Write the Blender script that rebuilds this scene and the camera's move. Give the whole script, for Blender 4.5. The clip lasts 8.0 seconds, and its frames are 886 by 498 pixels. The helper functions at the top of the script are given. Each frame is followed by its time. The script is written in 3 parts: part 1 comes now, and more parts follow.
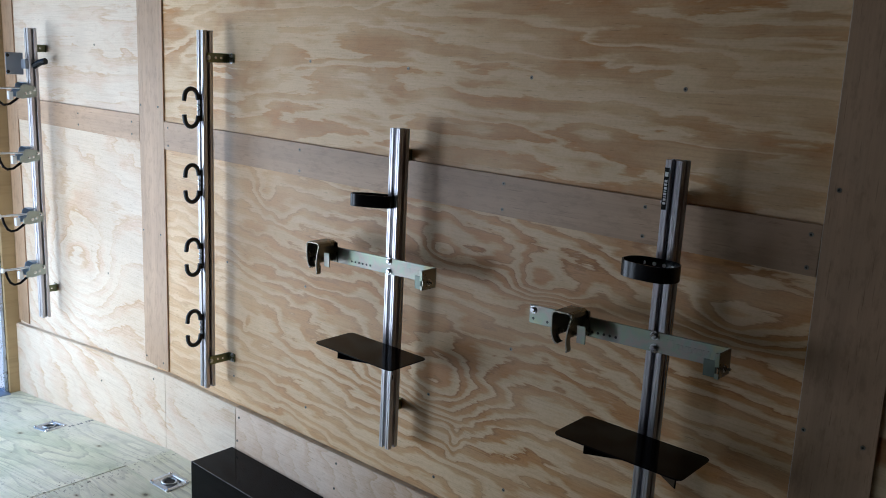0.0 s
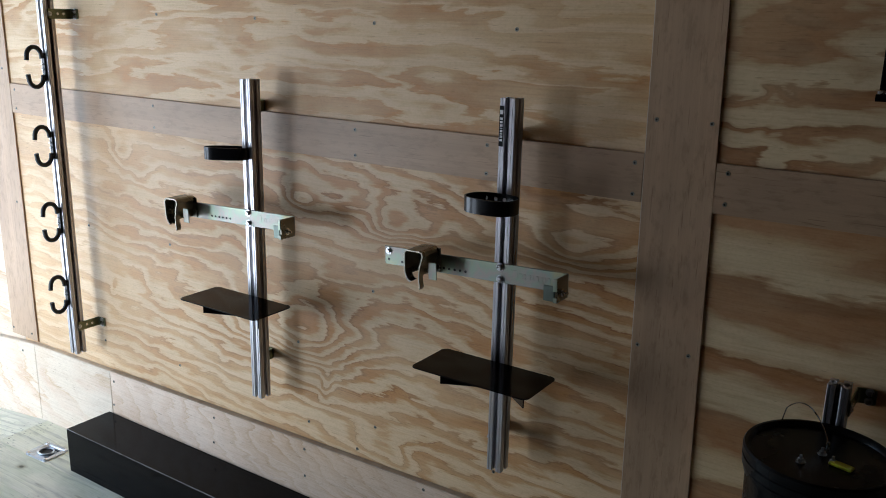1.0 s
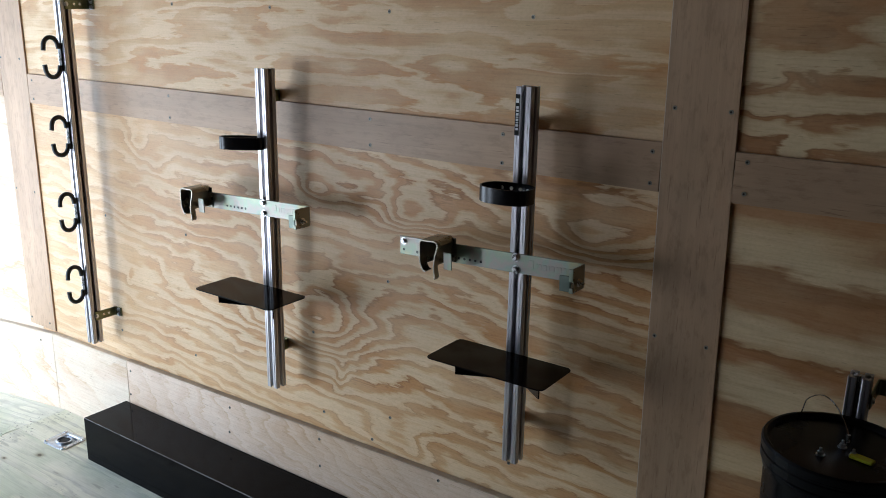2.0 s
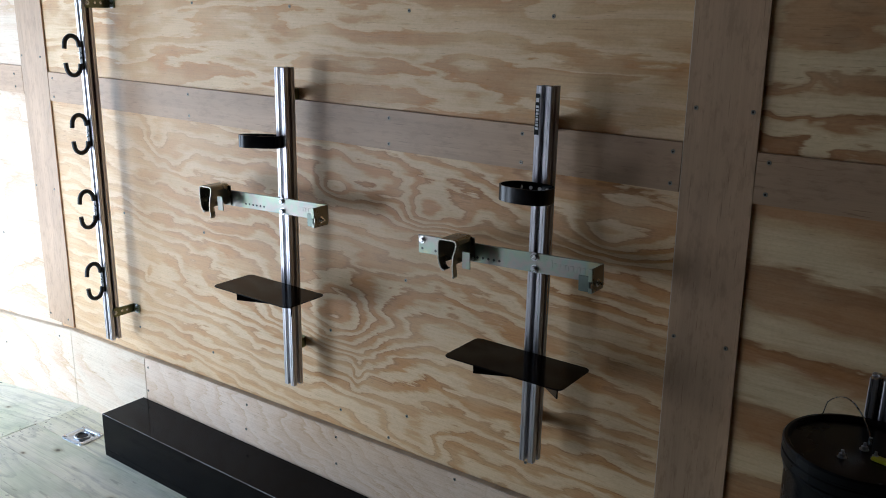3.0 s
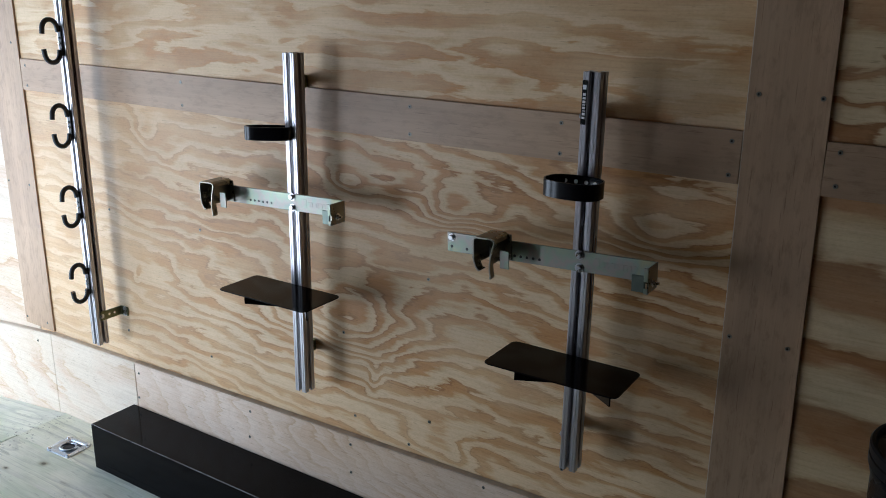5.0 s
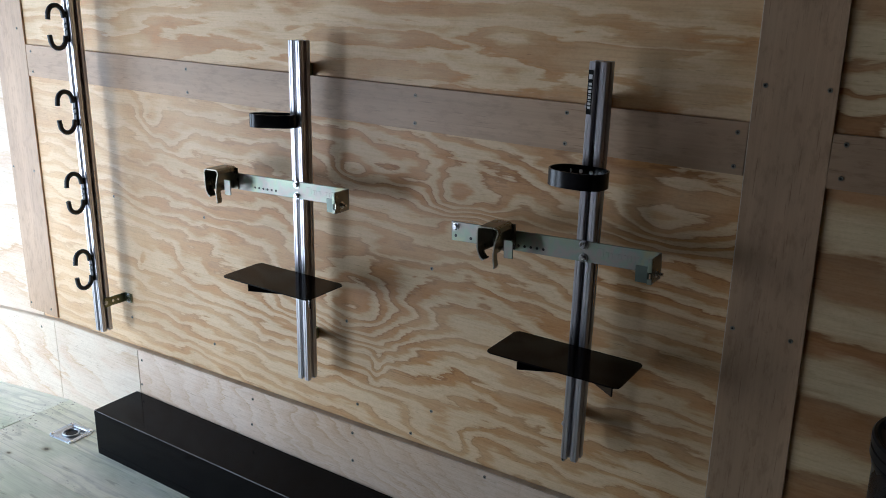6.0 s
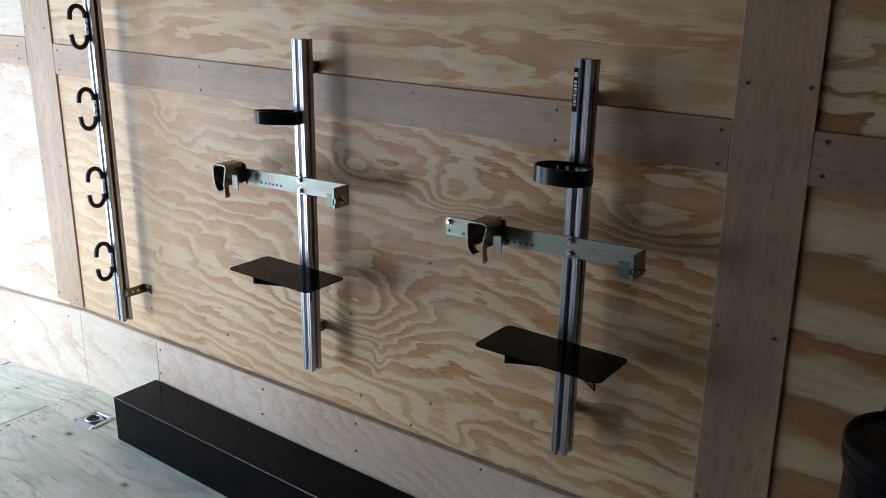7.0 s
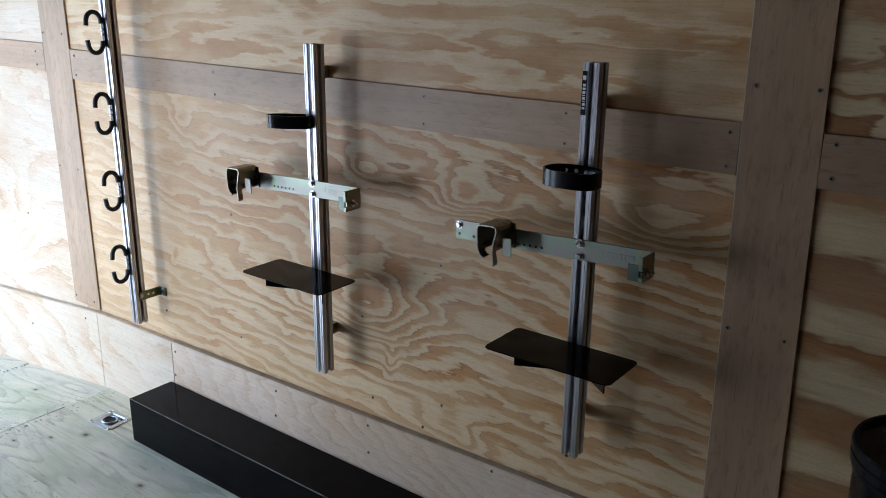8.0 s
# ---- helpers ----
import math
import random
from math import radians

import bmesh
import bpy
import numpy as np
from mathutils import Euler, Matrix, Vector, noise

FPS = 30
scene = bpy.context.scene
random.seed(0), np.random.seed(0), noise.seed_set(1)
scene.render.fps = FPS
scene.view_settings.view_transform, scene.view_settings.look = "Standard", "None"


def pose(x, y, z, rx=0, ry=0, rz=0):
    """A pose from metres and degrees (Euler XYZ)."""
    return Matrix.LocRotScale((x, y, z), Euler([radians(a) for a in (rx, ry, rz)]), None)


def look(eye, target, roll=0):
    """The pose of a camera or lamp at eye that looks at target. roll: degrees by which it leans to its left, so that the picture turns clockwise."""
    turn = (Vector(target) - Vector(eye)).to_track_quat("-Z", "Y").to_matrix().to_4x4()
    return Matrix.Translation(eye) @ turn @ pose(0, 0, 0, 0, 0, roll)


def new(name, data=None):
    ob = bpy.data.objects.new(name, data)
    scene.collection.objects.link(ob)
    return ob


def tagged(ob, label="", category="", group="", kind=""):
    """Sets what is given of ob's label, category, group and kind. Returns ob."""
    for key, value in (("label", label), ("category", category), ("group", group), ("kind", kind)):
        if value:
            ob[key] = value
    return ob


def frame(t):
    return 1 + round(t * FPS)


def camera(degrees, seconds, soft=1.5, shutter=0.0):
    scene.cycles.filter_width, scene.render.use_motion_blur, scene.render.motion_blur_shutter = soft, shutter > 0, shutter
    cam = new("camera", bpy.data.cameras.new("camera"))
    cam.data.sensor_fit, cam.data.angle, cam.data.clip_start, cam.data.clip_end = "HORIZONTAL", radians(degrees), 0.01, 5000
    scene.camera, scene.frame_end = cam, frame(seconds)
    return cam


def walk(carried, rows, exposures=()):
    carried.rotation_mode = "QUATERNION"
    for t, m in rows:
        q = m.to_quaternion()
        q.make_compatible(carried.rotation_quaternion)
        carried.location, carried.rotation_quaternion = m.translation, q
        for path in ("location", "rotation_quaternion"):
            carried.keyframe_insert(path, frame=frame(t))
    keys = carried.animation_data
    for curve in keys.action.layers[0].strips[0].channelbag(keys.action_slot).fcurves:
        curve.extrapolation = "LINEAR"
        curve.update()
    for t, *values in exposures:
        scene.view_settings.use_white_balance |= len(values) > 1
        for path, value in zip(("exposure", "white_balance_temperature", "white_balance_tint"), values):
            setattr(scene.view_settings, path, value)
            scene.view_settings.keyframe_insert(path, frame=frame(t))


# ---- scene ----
cam = camera(55.2, 8.0, soft=0.95)
PATH = [
    (0, (0.033, -0.037, 1.55), (-1.246, 1.441, 1.126), 2.9),
    (0.5, (0.128, -0.028, 1.536), (-1.032, 1.52, 1.03), 2.4),
    (1, (0.154, -0.016, 1.541), (-0.919, 1.589, 1.02), 1.2),
    (1.5, (0.148, -0.017, 1.538), (-0.936, 1.577, 1.007), 1.0),
    (1.7, (0.15, -0.007, 1.534), (-0.94, 1.582, 0.998), 1.0),
    (2.8, (0.144, -0.006, 1.533), (-0.981, 1.556, 0.992), 1.0),
    (3, (0.14, -0.016, 1.533), (-0.985, 1.546, 0.991), 1.1),
    (3.5, (0.137, -0.012, 1.53), (-1.008, 1.534, 0.982), 1.1),
    (4, (0.089, 0.003, 1.536), (-1.035, 1.559, 0.974), 0.8),
    (4.2, (0.046, 0.013, 1.538), (-1.052, 1.586, 0.971), 0.6),
    (5.3, (-0.104, -0.013, 1.531), (-1.123, 1.604, 0.941), 1.0),
    (5.5, (-0.11, -0.021, 1.53), (-1.123, 1.598, 0.937), 1.0),
    (6, (-0.081, -0.003, 1.524), (-1.116, 1.599, 0.924), 1.4),
    (6.5, (-0.011, 0.024, 1.53), (-1.107, 1.585, 0.928), 1.1),
    (7, (0.035, 0.035, 1.531), (-1.086, 1.576, 0.923), 1.0),
    (7.5, (0.056, 0.034, 1.533), (-1.079, 1.566, 0.93), 0.9),
    (8, (0.052, 0.036, 1.535), (-1.101, 1.555, 0.932), 0.6),
]
EXPOSURES = [(t, e + 2.69, kelvin - 430, 8) for t, e, kelvin in (
    (0.0, -1.16, 6150), (0.5, -1.36, 6400), (1.0, -0.66, 6330), (1.5, -0.44, 6360), (3.0, -0.62, 6220), (3.5, -0.61, 6130),
    (4.0, -0.84, 6100), (5.5, -0.79, 6180), (6.5, -0.75, 6110), (8.0, -0.88, 6080))]
walk(cam, [(t, look(eye, target, roll)) for t, eye, target, roll in PATH], EXPOSURES)

# ---- light ----
world = bpy.data.worlds.new("sky")
scene.world = world
world.use_nodes = True
wn = world.node_tree
sky = wn.nodes.new("ShaderNodeTexSky")
sky.sky_type = "NISHITA"
sky.sun_disc = False
sky.sun_elevation = radians(60)
sky.sun_rotation = radians(45)
wn.links.new(sky.outputs[0], wn.nodes["Background"].inputs["Color"])
wn.nodes["Background"].inputs["Strength"].default_value = 0.12

sun = new("sun", bpy.data.lights.new("sun", "SUN"))
sun.data.energy = 3.0
sun.data.angle = radians(0.5)
sun.data.color = (1.0, 0.95, 0.87)
sun.matrix_world = look((3.54, 3.54, 8.66), (0, 0, 0))

# daylight that enters by the side doorway opposite the wall, and by the open rear doorway
side_light = new("side_door_light", bpy.data.lights.new("side_door_light", "AREA"))
side_light.data.shape = "RECTANGLE"
side_light.data.size = 1.05
side_light.data.size_y = 1.25
side_light.data.energy = 9.0
side_light.data.spread = radians(110)
side_light.data.color = (0.73, 0.80, 0.90)
side_light.matrix_world = look((-3.42, -0.90, 0.47), (-3.42, 1.0, 0.47))

rear_light = new("rear_door_light", bpy.data.lights.new("rear_door_light", "AREA"))
rear_light.data.shape = "RECTANGLE"
rear_light.data.size = 1.5
rear_light.data.size_y = 1.6
rear_light.data.energy = 10.0
rear_light.data.color = (0.74, 0.84, 0.95)
rear_light.matrix_world = look((-4.36, 0.28, 0.75), (-1.0, 0.28, 0.75))

# ---- plan ----
WALL = 1.662            # face of the long plywood wall
KICK = 1.640            # face of the kick boards
TRIM = 1.6555           # face of the thin trim strips
RAMP_X, RAMP_SLOPE = -2.79, 0.125   # where the floor starts to fall towards the rear
REAR, FRONT, FAR_WALL, CEIL = -4.22, 1.70, -0.85, 2.06


def floor_z(x):
    return min(0.0, (x - RAMP_X) * RAMP_SLOPE)


# ---- materials ----
class Nodes:
    """Short hand for building a node tree."""

    def __init__(self, name):
        self.mat = bpy.data.materials.new(name)
        self.mat.use_nodes = True
        self.t = self.mat.node_tree
        self.bsdf = self.t.nodes["Principled BSDF"]

    def put(self, socket, value):
        if isinstance(value, bpy.types.NodeSocket):
            self.t.links.new(value, socket)
        else:
            socket.default_value = value

    def math(self, op, a, b=0.0, c=0.0):
        n = self.t.nodes.new("ShaderNodeMath")
        n.operation = op
        for i, v in enumerate((a, b, c)):
            self.put(n.inputs[i], v)
        return n.outputs[0]

    def place(self):
        return self.t.nodes.new("ShaderNodeTexCoord").outputs["Object"]

    def scaled(self, vec, scale, shift=(0, 0, 0)):
        n = self.t.nodes.new("ShaderNodeMapping")
        self.put(n.inputs["Vector"], vec)
        n.inputs["Scale"].default_value = scale
        n.inputs["Location"].default_value = shift
        return n.outputs[0]

    def noise(self, vec, scale=1.0, detail=2.0, rough=0.5, warp=0.0):
        n = self.t.nodes.new("ShaderNodeTexNoise")
        self.put(n.inputs["Vector"], vec)
        n.inputs["Scale"].default_value = scale
        n.inputs["Detail"].default_value = detail
        n.inputs["Roughness"].default_value = rough
        n.inputs["Distortion"].default_value = warp
        return n.outputs[0]

    def ramp(self, fac, stops, smooth=False):
        n = self.t.nodes.new("ShaderNodeValToRGB")
        self.put(n.inputs[0], fac)
        n.color_ramp.interpolation = "EASE" if smooth else "LINEAR"
        e = n.color_ramp.elements
        while len(e) < len(stops):
            e.new(0.5)
        for el, (p, c) in zip(e, stops):
            el.position = p
            el.color = (*c, 1) if len(c) == 3 else c
        return n.outputs[0]

    def mix(self, fac, a, b, mode="MIX"):
        n = self.t.nodes.new("ShaderNodeMix")
        n.data_type = "RGBA"
        n.blend_type = mode
        self.put(n.inputs[0], fac)
        for i, v in ((6, a), (7, b)):
            self.put(n.inputs[i], (*v, 1) if isinstance(v, tuple) and len(v) == 3 else v)
        return n.outputs[2]

    def bump(self, height, strength=0.2, distance=0.001):
        n = self.t.nodes.new("ShaderNodeBump")
        n.inputs["Strength"].default_value = strength
        n.inputs["Distance"].default_value = distance
        self.put(n.inputs["Height"], height)
        self.t.links.new(n.outputs[0], self.bsdf.inputs["Normal"])

    def axes(self, vec):
        n = self.t.nodes.new("ShaderNodeSeparateXYZ")
        self.put(n.inputs[0], vec)
        return n.outputs

    def random(self):
        return self.t.nodes.new("ShaderNodeObjectInfo").outputs["Random"]

    def done(self, color, rough=0.5, metal=0.0, **more):
        self.put(self.bsdf.inputs["Base Color"], (*color, 1) if isinstance(color, tuple) and len(color) == 3 else color)
        self.put(self.bsdf.inputs["Roughness"], rough)
        self.put(self.bsdf.inputs["Metallic"], metal)
        for k, v in more.items():
            self.put(self.bsdf.inputs[k.replace("_", " ")], v)
        return self.mat


PALE, TAN, DARK = (0.75, 0.56, 0.345), (0.53, 0.258, 0.082), (0.38, 0.168, 0.047)
# whiter plywood tone: glare of the rear doorway put into the colour
LIT_PALE = (0.70, 0.59, 0.465)


def plywood(name, seed, lift, broad, medium, stretch, eyes=(), share=0.5, pale=PALE, tan=TAN, dark=DARK, slant=0.0, fade_to=0.8, wander=0.6, fray=0.2, washed_end=None):
    """Rotary-cut softwood veneer. Growth rings cut at a shallow angle show as contour lines with loops, tongues and frayed ends.
    lift: rings for each metre of height; broad, medium: how far slow and quick waves push them; share: how much of a ring is dark; fray: how ragged its edges are;
    washed_end: x where the figure is weakest and x where it is full."""
    n = Nodes(name)
    p = n.place()
    shift = (seed * 3.7, seed * 1.3, seed * 2.1)
    flat = p
    # the veneer wanders: every ring is pushed about by a slow and a quick drift
    for amount, sc in ((0.16, (1.6, 1, 3.0)), (0.09, (5.0, 1, 11.0)), (0.025, (13.0, 1, 32.0))):
        w = n.t.nodes.new("ShaderNodeTexNoise")
        n.put(w.inputs["Vector"], n.scaled(p, sc, shift))
        w.inputs["Scale"].default_value = 1.0
        w.inputs["Detail"].default_value = 2.0
        v = n.t.nodes.new("ShaderNodeVectorMath")
        v.operation = "MULTIPLY_ADD"
        n.put(v.inputs[0], w.outputs["Color"])
        v.inputs[1].default_value = (amount * wander, 0, amount * wander * 0.45)
        n.put(v.inputs[2], p)
        p = v.outputs[0]
    n1 = n.noise(n.scaled(p, stretch, shift), 1.0, 0.6, 0.4, 0.25)
    n2 = n.noise(n.scaled(p, (stretch[0] * 3.6, 1, stretch[2] * 3.2), shift), 1.0, 2.0, 0.5, 0.8)
    n3 = n.noise(n.scaled(flat, (13, 1, 120), shift), 1.0, 3.0, 0.6)
    ax = n.axes(p)
    h = n.math("MULTIPLY", n1, broad)
    h = n.math("MULTIPLY_ADD", n2, medium, h)
    h = n.math("MULTIPLY_ADD", n3, fray, h)
    n4 = n.noise(n.scaled(flat, (7, 1, 34), shift), 1.0, 4.0, 0.6, 0.4)
    h = n.math("MULTIPLY_ADD", n4, fray * 4.0, h)
    h = n.math("MULTIPLY_ADD", ax["Z"], lift, h)
    h = n.math("MULTIPLY_ADD", ax["X"], slant, h)
    for x0, z0, sx, sz, a in eyes:
        dx = n.math("MULTIPLY", n.math("SUBTRACT", ax["X"], x0), 1 / sx)
        dz = n.math("MULTIPLY", n.math("SUBTRACT", ax["Z"], z0), 1 / sz)
        q = n.math("ADD", n.math("MULTIPLY", dx, dx), n.math("MULTIPLY", dz, dz))
        h = n.math("MULTIPLY_ADD", n.math("EXPONENT", n.math("MULTIPLY", q, -1.0)), a, h)
    ring = n.math("FRACT", h)
    # rings differ in how much of them is late wood
    wide = n.noise(n.scaled(p, (2.5, 1, 7.0), (1, seed, 5)), 1.0, 1.0, 0.5)
    ring = n.math("POWER", ring, n.math("MULTIPLY_ADD", wide, 2.6, -0.3))
    k = 1 - share
    half = tuple(0.6 * a + 0.4 * b for a, b in zip(pale, tan))
    c = n.ramp(ring, [(0.0, half), (0.05, pale), (k * 0.72, pale), (k, half), (k + share * 0.22, tan), (0.84, tan), (0.91, dark), (0.95, dark), (1.0, half)])
    # blotches where the late wood is stronger or bleached, broken up along the grain
    blotch = n.noise(n.scaled(flat, (7, 1, 24), shift), 1.0, 4.0, 0.65, 0.6)
    c = n.mix(n.ramp(blotch, [(0.42, (0.0,) * 3), (0.68, (0.25,) * 3)]), c, half)
    # faint thin lines between the main rings
    line = n.math("FRACT", n.math("MULTIPLY_ADD", h, 2.0, 0.35))
    c = n.mix(0.28, c, n.ramp(line, [(0.0, (1.0, 1.0, 1.0)), (0.80, (1.0, 1.0, 1.0)), (0.93, (0.74, 0.63, 0.52)), (1.0, (1.0, 1.0, 1.0))]), "MULTIPLY")
    # patches where the late wood fades out, and a slow drift of the whole tone
    fade = n.noise(n.scaled(p, (3.2, 1, 8.0), (seed, 9, seed)), 1.0, 3.0, 0.6)
    c = n.mix(n.ramp(fade, [(0.38, (0.0, 0.0, 0.0)), (0.60, (fade_to,) * 3)]), c, pale)
    tone = n.noise(n.scaled(p, (1.1, 1, 2.0), (3, seed, 1)), 1.0, 2.0, 0.5)
    c = n.mix(0.7, c, n.ramp(tone, [(0.3, (0.82, 0.73, 0.60)), (0.62, (1.0, 1.0, 1.0))]), "MULTIPLY")
    # figure faded along x: washing-out by strong daylight, put into the colour
    if washed_end:
        weak = n.math("MULTIPLY_ADD", n.math("SUBTRACT", ax["X"], washed_end[0]), 1 / (washed_end[1] - washed_end[0]), n.math("MULTIPLY_ADD", tone, 0.8, -0.4))
        c = n.mix(n.ramp(weak, [(0.0, (0.55,) * 3), (1.0, (0.0,) * 3)]), c, tuple(0.75 * a + 0.25 * b for a, b in zip(pale, tan)))
    # hair-fine streaks and short dark pores along the grain
    hair = n.noise(n.scaled(flat, (5, 1, 240), shift), 1.0, 3.0, 0.65)
    c = n.mix(0.28, c, n.ramp(hair, [(0.3, (0.62, 0.55, 0.48)), (0.55, (1.0, 1.0, 1.0))]), "MULTIPLY")
    speck = n.noise(n.scaled(flat, (120, 1, 190), shift), 1.0, 2.0, 0.6)
    c = n.mix(0.18, c, n.ramp(speck, [(0.34, (0.66, 0.60, 0.54)), (0.56, (1.0, 1.0, 1.0))]), "MULTIPLY")
    fleck = n.noise(n.scaled(flat, (26, 1, 300), shift), 1.0, 1.0, 0.5)
    c = n.mix(0.38, c, n.ramp(fleck, [(0.24, (0.35, 0.27, 0.2)), (0.31, (1.0, 1.0, 1.0))]), "MULTIPLY")
    # grey handling marks
    soil = n.noise(n.scaled(p, (2.3, 1, 2.3), (seed, 0, 4)), 1.0, 4.0, 0.6)
    c = n.mix(0.6, c, n.ramp(soil, [(0.32, (0.80, 0.79, 0.79)), (0.55, (1.0, 1.0, 1.0))]), "MULTIPLY")
    n.bump(n.math("ADD", hair, n.math("MULTIPLY", ring, 0.5)), 0.2, 0.0007)
    return n.done(c, n.ramp(hair, [(0.3, (0.58,) * 3), (0.7, (0.46,) * 3)]), Specular_IOR_Level=0.38)


def lauan(name, upright, tone=(0.430, 0.283, 0.172)):
    """Thin smooth tropical plywood, pinkish grey-brown, with fine straight grain."""
    n = Nodes(name)
    p = n.place()
    s = (190, 1, 3.0) if upright else (3.0, 1, 190)
    b = (14, 1, 0.8) if upright else (0.8, 1, 14)
    hair = n.noise(n.scaled(p, s), 1.0, 4.0, 0.65)
    broad = n.noise(n.scaled(p, b), 1.0, 3.0, 0.55)
    c = n.ramp(broad, [(0.3, tuple(v * 0.86 for v in tone)), (0.7, tuple(min(1, v * 1.14) for v in tone))])
    c = n.mix(0.3, c, n.ramp(hair, [(0.28, (0.6, 0.56, 0.53)), (0.6, (1.0, 1.0, 1.0))]), "MULTIPLY")
    pore = n.noise(n.scaled(p, tuple(v * 1.7 if v > 20 else v * 4 for v in s)), 1.0, 1.0, 0.5)
    c = n.mix(0.5, c, n.ramp(pore, [(0.24, (0.4, 0.33, 0.28)), (0.31, (1.0, 1.0, 1.0))]), "MULTIPLY")
    blot = n.noise(p, 3.0, 4.0, 0.6)
    fleck = n.noise(n.scaled(p, (70, 1, 22) if upright else (22, 1, 70)), 1.0, 5.0, 0.7)
    c = n.mix(0.55, c, n.ramp(fleck, [(0.36, (0.68, 0.65, 0.62)), (0.50, (1.0, 1.0, 1.0)), (0.66, (1.0, 1.0, 1.0))]), "MULTIPLY")
    c = n.mix(0.6, c, n.ramp(blot, [(0.32, (0.82, 0.8, 0.8)), (0.6, (1.0, 1.0, 1.0))]), "MULTIPLY")
    n.bump(hair, 0.2, 0.0006)
    return n.done(c, 0.46, Specular_IOR_Level=0.34)


def treated_board(name, tint=(0.82, 0.80, 0.62)):
    """Greenish pressure-treated floor plywood: pale, faint grain along x, knots, scuffs and dirt."""
    n = Nodes(name)
    p = n.place()
    rnd = n.random()
    off = n.t.nodes.new("ShaderNodeVectorMath")
    off.operation = "ADD"
    n.put(off.inputs[0], p)
    comb = n.t.nodes.new("ShaderNodeCombineXYZ")
    n.put(comb.inputs[0], n.math("MULTIPLY", rnd, 31.0))
    n.put(comb.inputs[1], n.math("MULTIPLY", rnd, 17.0))
    n.put(off.inputs[1], comb.outputs[0])
    q = off.outputs[0]
    n1 = n.noise(n.scaled(q, (0.7, 4.0, 1)), 1.0, 1.5, 0.45, 0.3)
    n2 = n.noise(n.scaled(q, (3.0, 14, 1)), 1.0, 3.0, 0.6)
    ring = n.math("FRACT", n.math("MULTIPLY_ADD", n2, 1.6, n.math("MULTIPLY", n1, 16.0)))
    c = n.ramp(ring, [(0.0, tuple(v * 1.06 for v in tint)), (0.6, tint), (0.9, tuple(v * 0.70 for v in tint)), (1.0, tuple(v * 1.05 for v in tint))])
    # worn cream patches and green ones
    wear = n.noise(n.scaled(q, (1.3, 2.6, 1)), 1.0, 5.0, 0.6)
    c = n.mix(n.ramp(wear, [(0.4, (0.0,) * 3), (0.62, (0.75,) * 3)]), c, (0.80, 0.77, 0.68))
    moss = n.noise(n.scaled(q, (2.1, 4.0, 1), (7, 3, 0)), 1.0, 4.0, 0.6)
    c = n.mix(n.ramp(moss, [(0.44, (0.0,) * 3), (0.64, (0.55,) * 3)]), c, (0.50, 0.56, 0.38))
    mott = n.noise(n.scaled(q, (5.0, 11.0, 1), (2, 5, 0)), 1.0, 5.0, 0.65)
    c = n.mix(0.7, c, n.ramp(mott, [(0.32, (0.80, 0.81, 0.77)), (0.50, (1.0, 1.0, 1.0))]), "MULTIPLY")
    hair = n.noise(n.scaled(q, (6, 200, 1)), 1.0, 3.0, 0.65)
    c = n.mix(0.28, c, n.ramp(hair, [(0.3, (0.55, 0.53, 0.46)), (0.58, (1.0, 1.0, 1.0))]), "MULTIPLY")
    # knots that can be told apart
    ax = n.axes(p)
    for kx, ky, kr in ((-3.086, 1.488, 0.014), (-2.541, 1.385, 0.015), (-2.117, 1.318, 0.018), (-3.536, 1.359, 0.016), (-2.62, 1.30, 0.010), (-2.70, 1.21, 0.012)):
        ex = n.math("MULTIPLY", n.math("SUBTRACT", ax["X"], kx), 0.62 / kr)
        ey = n.math("MULTIPLY", n.math("SUBTRACT", ax["Y"], ky), 1.0 / kr)
        e = n.math("SQRT", n.math("ADD", n.math("MULTIPLY", ex, ex), n.math("MULTIPLY", ey, ey)))
        e = n.math("ADD", e, n.math("MULTIPLY", n2, 0.8))
        c = n.mix(0.9, c, n.ramp(n.math("MULTIPLY", e, 0.5), [(0.30, (0.16, 0.13, 0.10)), (0.42, (0.62, 0.58, 0.5)), (0.62, (0.9, 0.88, 0.84)), (0.85, (1.0, 1.0, 1.0))]), "MULTIPLY")
    # crumbs of dirt and dark scuffs
    crumbs = n.noise(n.scaled(q, (55, 80, 1)), 1.0, 2.0, 0.6)
    patch = n.noise(n.scaled(q, (2.5, 3.5, 1), (1, 8, 0)), 1.0, 3.0, 0.6)
    near = n.math("ABSOLUTE", n.math("SUBTRACT", ax["X"], RAMP_X + 0.01))
    near = n.ramp(near, [(0.0, (1.0,) * 3), (0.09, (0.0,) * 3)])
    dirt = n.math("MULTIPLY", n.ramp(crumbs, [(0.60, (0.0,) * 3), (0.67, (1.0,) * 3)]), n.math("ADD", n.ramp(patch, [(0.50, (0.0,) * 3), (0.68, (0.6,) * 3)]), near))
    c = n.mix(dirt, c, (0.14, 0.12, 0.09))
    scuff = n.noise(n.scaled(q, (9, 60, 1), (4, 4, 0)), 1.0, 2.0, 0.6)
    c = n.mix(0.5, c, n.ramp(scuff, [(0.29, (0.5, 0.48, 0.42)), (0.37, (1.0, 1.0, 1.0))]), "MULTIPLY")
    n.bump(n.math("ADD", hair, ring), 0.3, 0.001)
    return n.done(c, 0.62, Specular_IOR_Level=0.3)


